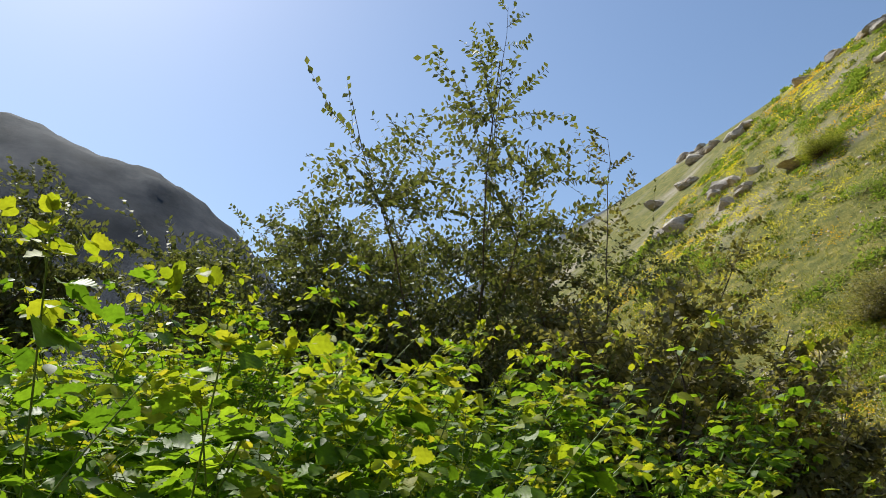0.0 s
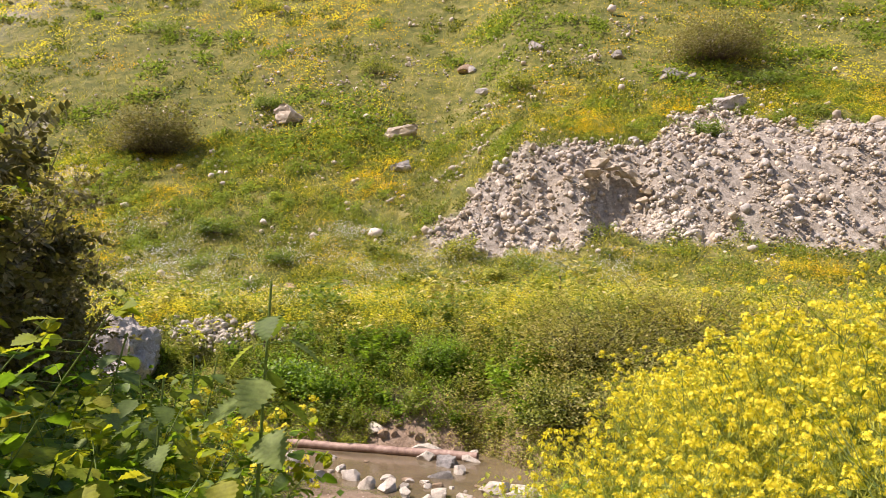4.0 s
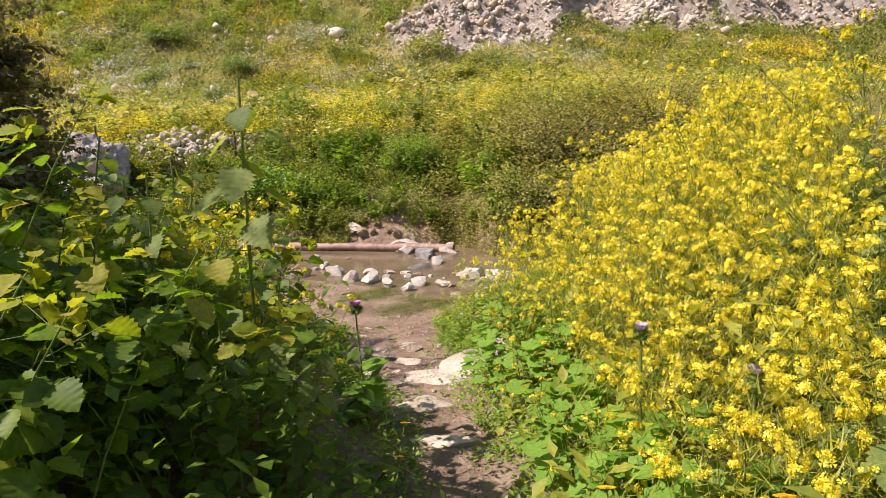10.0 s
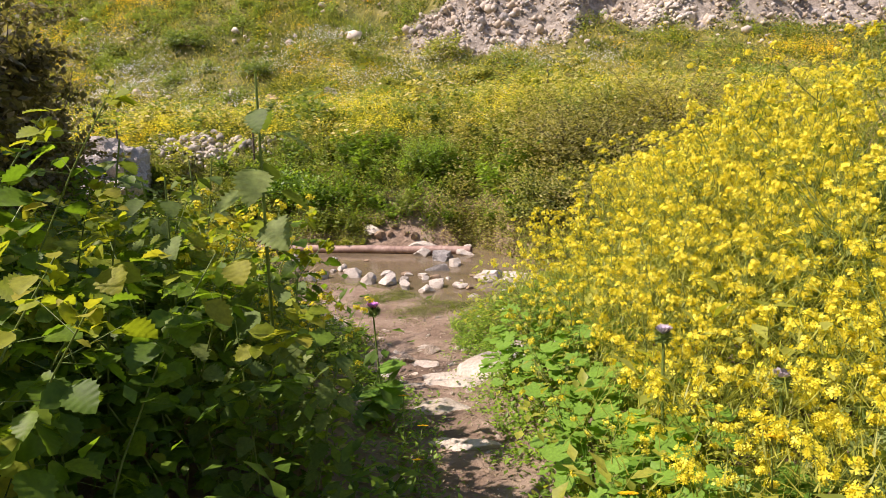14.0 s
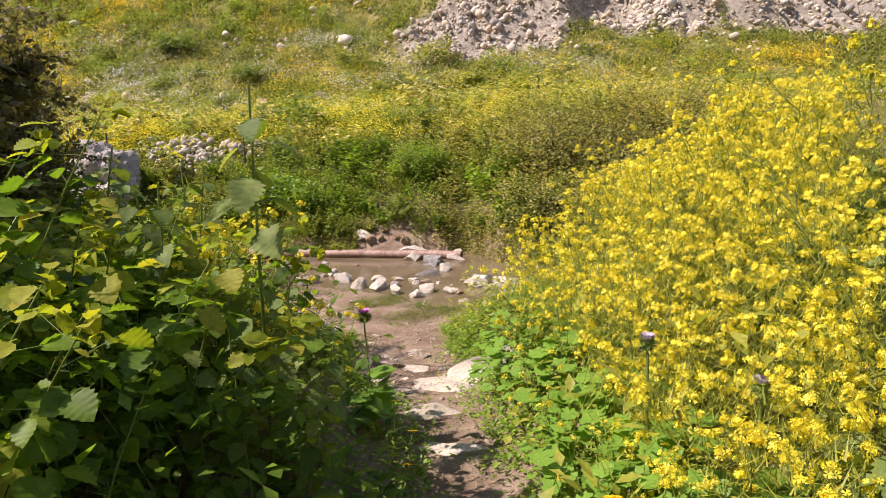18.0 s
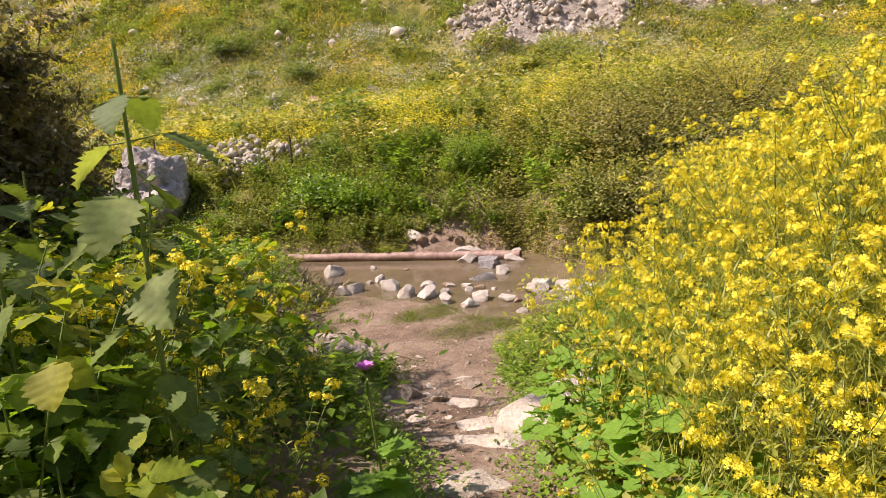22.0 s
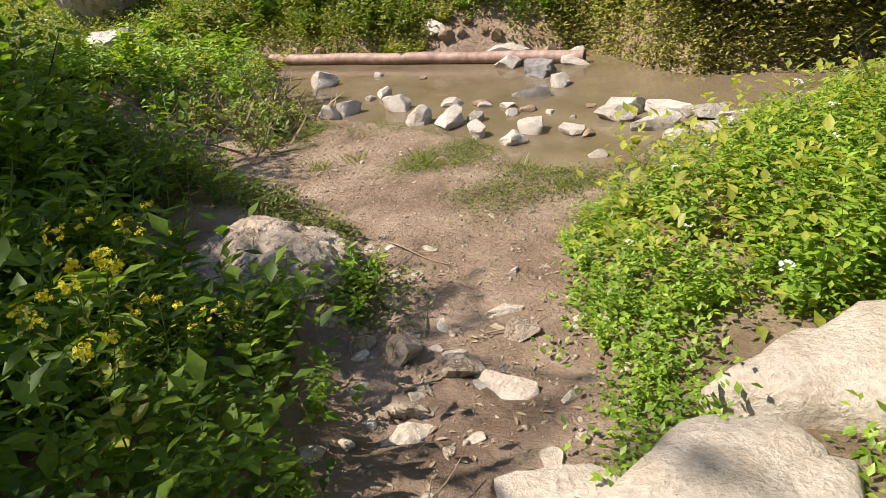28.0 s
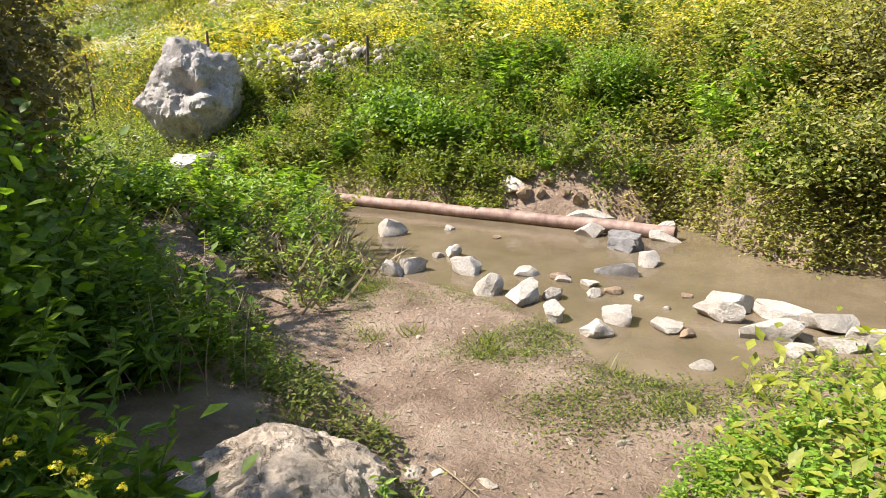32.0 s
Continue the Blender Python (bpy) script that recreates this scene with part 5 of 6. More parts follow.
def tufts(sampler, per, spread):
    """Clumps of per pieces round each sampled place."""
    def pick(n):
        c = sampler(n // per)
        p = np.repeat(c, per, 0)
        return p + rng.normal(0, spread, p.shape)
    pick.per = per
    return pick


def hill_keep(x, y):
    """Where the slope carries turf: not on the bare cliff."""
    c = cliff_mask(x, y)
    return (1 - c) * (y > far_shore(x) + 0.35)


bank_w = lambda x, y: (1 - 0.97 * np.exp(-(((x + 7.2) ** 2 + (y - 2.6) ** 2) / 0.9) ** 2)) * (y > far_shore(x) + 0.12) * (y < far_shore(x) + 5.5) * (0.35 + 0.65 * patchy(x, y, 1.6, 0.4)) * (1 - 0.95 * (np.abs(x + 0.9) < 0.5) * (y < far_shore(x) + 0.26)) * (1 - 0.95 * np.exp(-((x + 6.4) / 1.2) ** 4 - ((y - 5.1 + 0.2 * (x + 6.4)) / 0.6) ** 4))
BANK = (-12, 8, -0.6, 12)
bs = tufts(area(BANK, bank_w), 22, 0.09)
field("bank_weeds", "dense green weeds covering the stream bank", 30000, bs, LEAF_SIMPLE, (0.045, 0.1), M_BANK, 0.35, 0.7, 0.0, 0.42)
field("bank_weeds", "fresh green weeds on the lower stream bank", 9000, tufts(area((-9.5, 1.4, 1.2, 6), lambda x, y: bank_w(x, y) * (patchy(x, y, 0.9, 2.0) > 0.45) * (y < far_shore(x) + 2.2)), 26, 0.08), LEAF_SIMPLE, (0.04, 0.09), M_MINT, 0.4, 0.7, 0.0, 0.45)
field("bank_weeds", "green weeds hanging over the water's edge", 26000, tufts(area(BANK, lambda x, y: (y > far_shore(x) + 0.02) * (y < far_shore(x) + 0.5 + 0.7 * (x < -4.2)) * ((x < -1.35) | (x > -0.45))), 24, 0.08), LEAF_SIMPLE, (0.035, 0.075), M_BANK, 0.35, 0.7, 0.0, 0.32)
for nm, lab, cnt, cond, mm in (("bank_brambles", "olive brambles hanging down to the water", 20000, lambda x: (x > 0.1), M_DULL), ("bank_weeds", "weeds hanging over the waterline", 12000, lambda x: (x < -1.5), M_BANK)):
    field(nm, lab, cnt, tufts(area((-9, 8, -0.7, 4), lambda x, y: (np.abs(y - far_shore(x) - 0.07) < 0.14) * cond(x)), 24, 0.07), LEAF_SIMPLE, (0.035, 0.06), mm, 0.1, 0.7, 0.0, 0.42)
field("bank_brambles", "sheet of olive brambles falling to the water", 40000, tufts(area((-0.1, 9, -0.6, 7), lambda x, y: (y > far_shore(x) + 0.02) * (y < far_shore(x) + 4.5) * (0.4 + 0.6 * patchy(x, y, 2.0, 2.0))), 24, 0.12), LEAF_SIMPLE, (0.04, 0.085), M_DULL, 0.3, 0.6, -0.03, 0.6)
field("bank_weeds", "olive seeding weeds on the bank", 24000, tufts(area(BANK, bank_w), 20, 0.1), LEAF_SIMPLE, (0.025, 0.055), M_GRASS, 0.6, 0.7, 0.0, 0.5)
field("bank_grass", "long grass on the stream bank", 7000, tufts(area(BANK, bank_w), 10, 0.06), BLADE, (0.25, 0.5), M_GRASS_G, 1.4, 0.7)
field("bank_flowers", "yellow flowers on the top of the bank", 14000, tufts(area(BANK, lambda x, y: bank_w(x, y) * (y > far_shore(x) + 2.4) * (patchy(x, y, 1.1, 5.0) > 0.5)), 7, 0.1), DOT2, (0.025, 0.04), M_YELLOW, 0.2, 0.5, -0.25, 0.3)

grow = lambda lo, hi: (lambda xy: rng.uniform(lo, hi, len(xy)) * (0.6 + 0.022 * np.hypot(xy[:, 0], xy[:, 1] + 11)))
MEADOW = (-26, 26, 5, 30)
mw = lambda x, y: hill_keep(x, y) * (0.12 + 0.88 * patchy(x, y, 0.7, 1.0) * (0.4 + 0.6 * patchy(x, y, 2.6, 4.0)))
field("meadow_grass", "sunlit meadow grass on the valley slope", 80000, tufts(area(MEADOW, mw), 10, 0.14), BLADE1, grow(0.17, 0.38), M_GRASS, 1.2, 0.8)
field("meadow_grass", "green tufts on the valley slope", 50000, tufts(area(MEADOW, lambda x, y: mw(x, y) * (patchy(x, y, 0.5, 3.0) > 0.55)), 16, 0.2), BLADE1, grow(0.18, 0.4), M_GRASS_G, 1.2, 0.8)
field("meadow_weeds", "grey-green weeds on the valley slope", 84000, tufts(area(MEADOW, lambda x, y: mw(x, y) * (patchy(x, y, 0.9, 7.0) > 0.6)), 70, 0.2), LEAF_SIMPLE, grow(0.07, 0.15), M_NETTLE, 0.5, 0.7, 0, 0.5)
yw = lambda x, y: mw(x, y) * np.clip(patchy(x, y, 0.42, 9.0) * 1.7 - 0.45, 0.03, 1)
field("meadow_flowers", "drifts of yellow wild flowers on the slope", 76000, tufts(area(MEADOW, yw), 12, 0.3), DOT2, grow(0.026, 0.045), M_YELLOW, 0.15, 0.5, -0.2, 0.25)
field("meadow_flowers", "orange-yellow wild flowers on the slope", 14000, tufts(area(MEADOW, lambda x, y: yw(x, y) * (patchy(x, y, 0.6, 4.0) > 0.6)), 12, 0.22), DOT2, grow(0.03, 0.055), M_ORANGE, 0.15, 0.5, -0.2, 0.25)
field("meadow_flowers", "small white wild flowers on the slope", 26000, tufts(area((-20, 6, 7, 20), lambda x, y: mw(x, y) * (patchy(x, y, 0.7, 6.0) > 0.5)), 14, 0.3), DOT2, grow(0.02, 0.036), M_PALE, 0.15, 0.5, -0.18, 0.2)
field("meadow_flowers", "thick yellow flowers on the meadow above the bank", 16000, tufts(area((-16, 8, 4.8, 14), lambda x, y: (y > far_shore(x) + 3.2) * (1 - 0.9 * np.exp(-((x + 6.4) / 1.2) ** 4 - ((y - 5.1) / 0.7) ** 4)) * np.clip(patchy(x, y, 0.8, 9.0) * 1.6 - 0.3, 0.1, 1)), 8, 0.16), DOT2, (0.025, 0.045), M_YELLOW, 0.15, 0.5, -0.2, 0.35)
field("meadow_tussocks", "dark green tussocks scattered over the slope", 66000, tufts(area(MEADOW, lambda x, y: mw(x, y) * (patchy(x, y, 1.3, 6.0) > 0.42)), 55, 0.2), LEAF_SIMPLE, grow(0.06, 0.13), M_TUFT, 0.7, 0.6, 0, 0.4)
UPPER = (-75, 60, 26, 110)
uw = lambda x, y: (0.2 + 0.8 * patchy(x, y, 0.33, 2.0)) * np.exp(-(y - 26) / 45)
big = lambda lo, hi: (lambda xy: rng.uniform(lo, hi, len(xy)) * (0.4 + 0.016 * np.hypot(xy[:, 0], xy[:, 1] + 11)))
field("hill_grass", "yellowish grass on the upper hillside", 80000, tufts(area(UPPER, uw), 12, 0.35), BLADE1, big(0.22, 0.5), M_GRASS, 1.2, 0.8)
field("hill_grass", "green scrub tufts on the upper hillside", 60000, tufts(area(UPPER, lambda x, y: uw(x, y) * (patchy(x, y, 0.25, 5.0) > 0.6)), 45, 0.42), LEAF_SIMPLE, big(0.16, 0.34), M_NETTLE, 0.6, 0.7, 0, 0.7)
field("hill_flowers", "broad drifts of yellow flowers on the upper hillside", 45000, tufts(area(UPPER, lambda x, y: uw(x, y) * np.clip(patchy(x, y, 0.2, 9.0) * 2 - 0.7, 0.02, 1)), 16, 0.6), DOT2, big(0.05, 0.1), M_YELLOW, 0.15, 0.5, -0.2, 0.2)

field("hill_flowers", "orange-yellow flower drifts on the upper hillside", 22000, tufts(area(UPPER, lambda x, y: uw(x, y) * np.clip(patchy(x, y, 0.16, 5.0) * 2 - 0.85, 0.01, 1)), 16, 0.6), DOT2, big(0.05, 0.09), M_ORANGE, 0.15, 0.5, -0.15, 0.2)
field("hill_tussocks", "dark green tussocks on the upper hillside", 44000, tufts(area(UPPER, lambda x, y: uw(x, y) * (patchy(x, y, 0.5, 1.7) > 0.5)), 40, 0.34), LEAF_SIMPLE, big(0.13, 0.28), M_TUFT, 0.7, 0.6, 0, 0.5)

# cliff of cemented stones
cliff_top = new("cliff")
tagged(cliff_top, "eroded pale conglomerate cliff packed with stones", "cliff", kind="structure")


def unit_rock(seed, sub=2):
    bm = bmesh.new()
    bmesh.ops.create_icosphere(bm, subdivisions=sub, radius=0.5)
    rs = random.Random(seed)
    pl = [(Vector((rs.gauss(0, 1), rs.gauss(0, 1), rs.gauss(0, 1))).normalized(), rs.uniform(0.16, 0.36)) for _ in range(10)]
    v = []
    for q in bm.verts:
        p = q.co.copy()
        for d, h in pl:
            e = p.dot(d) - h
            if e > 0:
                p -= d * e * 0.9
        v.append(p)
    f = [[w.index for w in fc.verts] for fc in bm.faces]
    bm.free()
    return np.array(v, float), np.array(f, int)


ROCKS1 = [unit_rock(k, 1) for k in range(6)]
ROCKS2 = [unit_rock(k, 2) for k in range(6)]


def rock_frames(xy, size, lift=0.1, flat=0.7):
    n = len(xy)
    z = land(xy[:, 0], xy[:, 1]) + lift * size
    m = frames(np.column_stack([xy, z]), randdir(n, 0, 0.4), size, rng.uniform(-0.6, 0.6, n))
    m[:, :, 1] *= rng.uniform(0.6, 1, n)[:, None]
    m[:, :, 2] *= flat
    return m


def rock_field(name, label, xy, sizes, material, lift=0.1, flat=0.7, parent=None):
    g = Geo()
    which = rng.integers(0, 6, len(xy))
    for k in range(6):
        g.stamp(ROCKS1[k], rock_frames(xy[which == k], sizes[which == k], lift, flat))
    ob = g.ob(name, material, parent)
    return tagged(ob, label, "" if parent else name.split("_")[-1], kind="stuff")


cliff_w = lambda x, y: 1 - hill_keep(x, y)
cp = area((-3.8, 26, 17.2, 28), cliff_w)(11000)
rock_field("cliff_rubble", "small stones cemented in the pale cliff", cp, rng.gamma(1.5, 0.06, len(cp)) + 0.06, M_CLIFF, 0.1, 0.7, cliff_top)
for n, m, lo, word in ((900, M_CLIFF, 0.15, "buff"), (1100, M_GREY, 0.15, "grey"), (350, M_SLAB, 0.12, "cream")):
    cp = area((-3.8, 24, 17.4, 27.5), lambda x, y: cliff_w(x, y) * (0.35 + 0.65 * patchy(x, y, 1.7, 2.5)))(n)
    rock_field("cliff_stones", word + " stones standing out of the cliff", cp, rng.gamma(1.7, 0.1, len(cp)) + lo, m, 0.22, 0.85, cliff_top)
data = []
for k in range(6):
    v, f = ROCKS2[k]
    me = bpy.data.meshes.new("stone")
    me.from_pydata(v.tolist(), [], f.tolist())
    me.materials.append((M_CLIFF, M_WHITE, M_CLIFF, M_SLAB, M_CLIFF, M_GREY)[k])
    data.append(me)
cp = area((-2.5, 17, 17.2, 27), cliff_w)(290)
for k, (x, y) in enumerate(cp):
    ob = new("stone", data[int(rng.integers(6))])
    s = rng.gamma(2.5, 0.07) + 0.15
    ob.parent = cliff_top
    ob.matrix_world = pose(x, y, landz(x, y) + 0.12 * s, rng.uniform(-40, 40), rng.uniform(-40, 40), rng.uniform(0, 360)) @ Matrix.Diagonal((s, s * 0.85, s * 0.75, 1))
# brow and buttress of the hollow
for k in range(16):
    t = math.pi * (k + 0.3) / 15.6
    x, z, s = 5.95 + 1.4 * math.cos(t) + rng.normal(0, 0.16), 8.15 + 1.75 * math.sin(t) + rng.normal(0, 0.16), 0.45 + 0.2 * math.sin(3 * k)
    ob = rock_mesh("brow_stone", (s * 1.3, s * 1.3, s * 0.8), M_CLIFF, 800 + k, 12, 0.3, 3)
    ob.parent = cliff_top
    ob.matrix_world = pose(x, 20.55 + 0.5 * math.sin(t), z, 20 * math.sin(k), 0, 40 * k)
# white chips spilled below the hollow
cp = area((6.2, 10.2, 18, 21.2), lambda x, y: np.exp(-(((x - 8.0) / 0.75) ** 2 + ((y - 19.6) / 0.6) ** 2)))(520)
rock_field("cliff_chips", "white freshly broken stone chips below the hollow", cp, rng.gamma(1.6, 0.08, len(cp)) + 0.08, M_WHITE, 0.25, 0.8, cliff_top)

# stones over the slope
sl = area((-40, 30, 7, 70), lambda x, y: hill_keep(x, y) * np.clip(patchy(x, y, 0.5, 8.0) * 1.3 + 0.5 * np.sin(y * 1.1 + 0.12 * x) - 0.75, 0.01, 1) * np.exp(-(y - 7) / 30))(3600)
rock_field("slope_stones", "scattered pale stones on the grassy slope", sl, (rng.gamma(1.3, 0.075, len(sl)) + 0.07) * (0.7 + 0.02 * sl[:, 1]), M_SLAB, 0.4, 0.7)
sl = area((-18, 18, 22, 42), lambda x, y: hill_keep(x, y) * np.clip(patchy(x, y, 0.8, 3.3) * 1.6 - 0.85, 0, 1))(1300)
rock_field("slope_stones", "broken rows of pale stones on the slope", sl, rng.gamma(1.2, 0.11, len(sl)) + 0.08, M_SLAB, 0.4, 0.7)
for n, cx, cy, rx, ry in ((300, -6.4, 5.2, 0.85, 0.4), (90, -9.5, 3.7, 0.45, 0.4), (60, -4.9, 5.0, 0.7, 0.35)):
    sc = area((-12, -3, 2, 7), lambda x, y: np.exp(-(((x - cx) / rx) ** 2 + ((y - cy + 0.2 * (x - cx)) / ry) ** 2)))(n)
    rock_field("scree_stones", "heap of broken white limestone on the bank", sc, np.minimum(rng.gamma(1.8, 0.05, len(sc)) + 0.09, 0.32), M_WHITE, 0.75, 0.8)
sc = area((-21, -14, 9, 13), lambda x, y: np.exp(-(((x + 17.8) / 1.6) ** 2 + ((y - 10.9) / 0.6) ** 2)))(220)
rock_field("scree_stones", "heap of broken limestone on the meadow", sc, rng.uniform(0.1, 0.4, len(sc)), M_WHITE, 0.3, 0.75)
sc = area((-30, -17, 17, 29), lambda x, y: np.exp(-(((x + 23.8) / 2.0) ** 2 + ((y - 23.6) / 1.7) ** 2)))(900)
rock_field("scree_stones", "fan of white scree at the foot of the slope", sc, rng.uniform(0.1, 0.4, len(sc)), M_WHITE, 0.2, 0.7)

# path clutter
pw = lambda x, y: (np.abs(x - path_x(y)) < path_half(y) + 0.15) * (0.4 + 0.6 * patchy(x, y, 2.5, 1.0)) * (y < near_shore(x) - 0.1)
pp = area((-2.5, 1.6, -12, -2), pw)(1700)
rock_field("path_gravel", "small pebbles trodden into the path", pp, rng.gamma(1.2, 0.012, len(pp)) + 0.004, M_WARM, 0.0, 0.6)
pp = area((-1.0, 1.2, -7.6, -3.4), lambda x, y: pw(x, y) * np.exp(-((y + 5.3) / 1.0) ** 2))(60)
for k, (x, y) in enumerate(pp):
    place_stone("stone", x, y, landz(x, y), (0.05 + 0.11 * rng.random() ** 2, 0.04 + 0.06 * rng.random(), 0.04), (M_SLAB, M_WARM, M_SLAB)[k % 3], 300 + k, "small stone trodden into the earth path", "stone", "stones on the path", sink=0.66, facets=10, rough=0.14, subdiv=2)
field("path_litter", "dry leaf litter and straw bits trodden on the path", 2600, area((-2.8, 1.6, -12, -1.6), pw), LEAF_LANCE, (0.012, 0.045), M_DRY, 0.05, 0.15, -0.004, 0.0)
shore_w = lambda x, y: (y < near_shore(x) + 0.05) * np.clip(patchy(x, y, 3.1, 3.0) * 2.2 - 0.95, 0, 1) * np.exp(-((y - near_shore(x) + 0.5) / 0.6) ** 2)
field("shore_clover", "low green creeping plants on the muddy shore", 20000, tufts(area((-3.2, 1.6, -4.4, 0), shore_w), 16, 0.075), LEAF_SIMPLE, (0.011, 0.024), M_TUFT, 0.5, 0.6, 0.0, 0.035)
field("shore_grass", "short grass tufts on the muddy shore", 500, tufts(area((-3.4, 1.4, -4.4, 0), shore_w), 30, 0.04), BLADE, (0.05, 0.14), M_GRASS_G, 1.3, 0.6)
edge_w = lambda x, y: ((x > path_x(y)) | (y < -6.2)) * np.exp(-((np.abs(x - path_x(y)) - path_half(y) - 0.12) / 0.14) ** 2) * (y < -3.2)
field("verge_weeds", "small weeds along the path's edge", 14000, tufts(area((-2, 2.2, -12.5, -3.2), edge_w), 18, 0.06), LEAF_SIMPLE, (0.02, 0.045), M_MINT, 0.5, 0.6, 0.0, 0.1)
sline = lambda x: np.interp(x, [-9, -5.8, -3.75, -1.47, -0.56, 0.5], [1.6, -0.2, -1.75, -3.85, -4.65, -5.6])
left_w = lambda x, y: (x < -1.2) * (y < sline(x) - 0.05) * (0.4 + 0.6 * patchy(x, y, 1.4, 2.0))
edge_low = lambda x, y: (y > sline(x) - 0.15) * (y < sline(x) + 0.15 + 0.4 * patchy(x, y, 2.4, 1.0)) * (0.25 + 0.75 * patchy(x, y, 4.0, 2.0))
field("edge_weeds", "low dark green weeds creeping over the path's edge", 5500, tufts(area((-3.6, -0.25, -5.0, -1.6), edge_low), 22, 0.06), LEAF_SIMPLE, (0.018, 0.042), M_TUFT, 0.5, 0.6, 0.0, 0.12)
field("side_weeds", "dark leafy weeds beside the side path", 16000, tufts(area((-9, -1.6, -7, 2.4), left_w), 26, 0.1), LEAF_SIMPLE, (0.05, 0.1), M_BRAMBLE, 0.4, 0.7, 0.0, 0.45)
isl_w = lambda x, y: (y > sline(x) + 0.75 + 0.1 * (x + 3)) * (y < near_shore(x) - 0.05) * (x < -2.0) * (0.3 + 0.7 * patchy(x, y, 1.9, 1.0))
field("shore_weeds", "tangle of green weeds at the water's edge", 3000, tufts(area((-7.5, -1.6, -2.6, 3.2), isl_w), 24, 0.09), LEAF_SIMPLE, (0.04, 0.085), M_MINT, 0.5, 0.7, 0.0, 0.25)
field("shore_weeds", "olive weeds at the water's edge", 4500, tufts(area((-7.5, -1.6, -2.6, 3.2), isl_w), 24, 0.09), LEAF_SIMPLE, (0.035, 0.07), M_BANK, 0.5, 0.7, 0.0, 0.25)
field("shore_straw", "dead straw tangled in the shore weeds", 2600, tufts(area((-7.5, -1.6, -2.6, 3.2), isl_w), 9, 0.1), BLADE, (0.2, 0.45), M_DRY, 0.9, 0.8)
under_r = lambda x, y: (x - path_x(y) - path_half(y) > 0.15) * (y < near_shore(x) - 0.9 - 0.5 * (x > 2.4))
field("bank_undergrowth", "leafy undergrowth between the mustard stems", 36000, tufts(area((0.6, 7.5, -11, -1.0), lambda x, y: under_r(x, y) * np.clip((7.5 - x) / 2.5, 0, 1) * np.clip((y + 11.2 + 0.5 * np.sin(3 * x)) / 1.5, 0, 1) * ~((x < 2.1) & (y > -6.6) & (y < -4.9))), 20, 0.1), LEAF_SIMPLE, (0.04, 0.085), M_MUSTARD_LEAF, 0.5, 0.7, 0.0, 0.55)
under_l = lambda x, y: (path_x(y) - path_half(y) - x > 0.15) * (y < -5.2) * np.clip((x + 6.2) / 1.5, 0, 1) * np.clip((y + 14) / 1.2, 0, 1)
field("bank_undergrowth", "dark leafy undergrowth below the brambles", 24000, tufts(area((-6, 0.9, -14, -5), under_l), 20, 0.1), LEAF_SIMPLE, (0.05, 0.1), M_BRAMBLE, 0.5, 0.7, 0.0, 0.6)

own_w = lambda x, y: (y < near_shore(x) - 1.2) * (np.abs(x - path_x(y)) > path_half(y) + 0.5) * (0.15 + 0.85 * patchy(x, y, 0.8, 2.0)) * np.exp(-(np.hypot(x - 1, y + 9) / 14) ** 2) * ((x > 2.4) | (y < -11.5) | (x < -5.0))
field("valley_grass", "rough grass and weeds around the path", 42000, tufts(area((-22, 24, -34, 0), own_w), 12, 0.16), BLADE1, (0.2, 0.55), M_GRASS, 1.3, 0.7)
field("valley_weeds", "low green weeds in the rough grass", 24000, tufts(area((-16, 18, -26, 0), lambda x, y: own_w(x, y) * (patchy(x, y, 1.1, 6.0) > 0.5)), 30, 0.2), LEAF_SIMPLE, (0.05, 0.12), M_BANK, 0.5, 0.7, 0.0, 0.45)

# flower heads of the mustard behind the nearest plants
def mustard_bloom(n):
    st, fl = Geo(), Geo()
    xy = area((0.9, 6.5, -10.3, -2.6), lambda x, y: (x - path_x(y) - path_half(y) > 0.25) * ~((x < 2.25) & (y > -6.7)) * (y < near_shore(x) - 1.3) * (x - 1.12 < 0.42 * (y + 10.9) + 0.15))(n)
    z = land(xy[:, 0], xy[:, 1])
    r = xy[:, 0] - path_x(xy[:, 1]) - path_half(xy[:, 1])
    h = np.clip(0.5 + 0.3 * r + 0.14 * (xy[:, 1] + 9), 0.42, 1.4) * rng.uniform(0.55, 1.05, n)
    tips = np.column_stack([xy, z + h])
    for t in tips:
        base = t - [rng.normal(0, 0.12), rng.normal(0, 0.12), 0.28]
        tube(st, stem_curve(base, t - base, np.linalg.norm(t - base), (0, 0, 0), 3), 0.0013, 0.0008, 3)
    # buds and thin pods below the flowers
    m = 14
    q = np.repeat(tips, m, 0) + randdir(n * m, -0.2, 0.6) * rng.uniform(0.02, 0.16, (n * m, 1)) - [0, 0, 0.04]
    st.stamp(BLADE1, frames(q, randdir(n * m, 0.7, 0.6), rng.uniform(0.03, 0.065, n * m)))
    k = 20
    d = randdir(n * k, 0.45, 0.75)
    off = d * rng.uniform(0.3, 1.0, (n * k, 1)) * np.repeat(rng.uniform(0.014, 0.033, (n, 1)), k, 0) * [1, 1, 1.25]
    up = d + rng.normal(0, 0.3, (n * k, 3))
    fl.stamp(PETAL_CROSS, frames(np.repeat(tips, k, 0) + off, np.cross(up, randdir(n * k)), rng.uniform(0.013, 0.018, n * k), up=up))
    tagged(st.ob("mustard_stalks", M_MUSTARD_LEAF), "thin green stalks of massed wild mustard", "plant", kind="stuff")
    tagged(fl.ob("mustard_bloom", M_YELLOW), "massed yellow mustard flowers on the bank", "flower", kind="stuff")


mustard_bloom(4400)

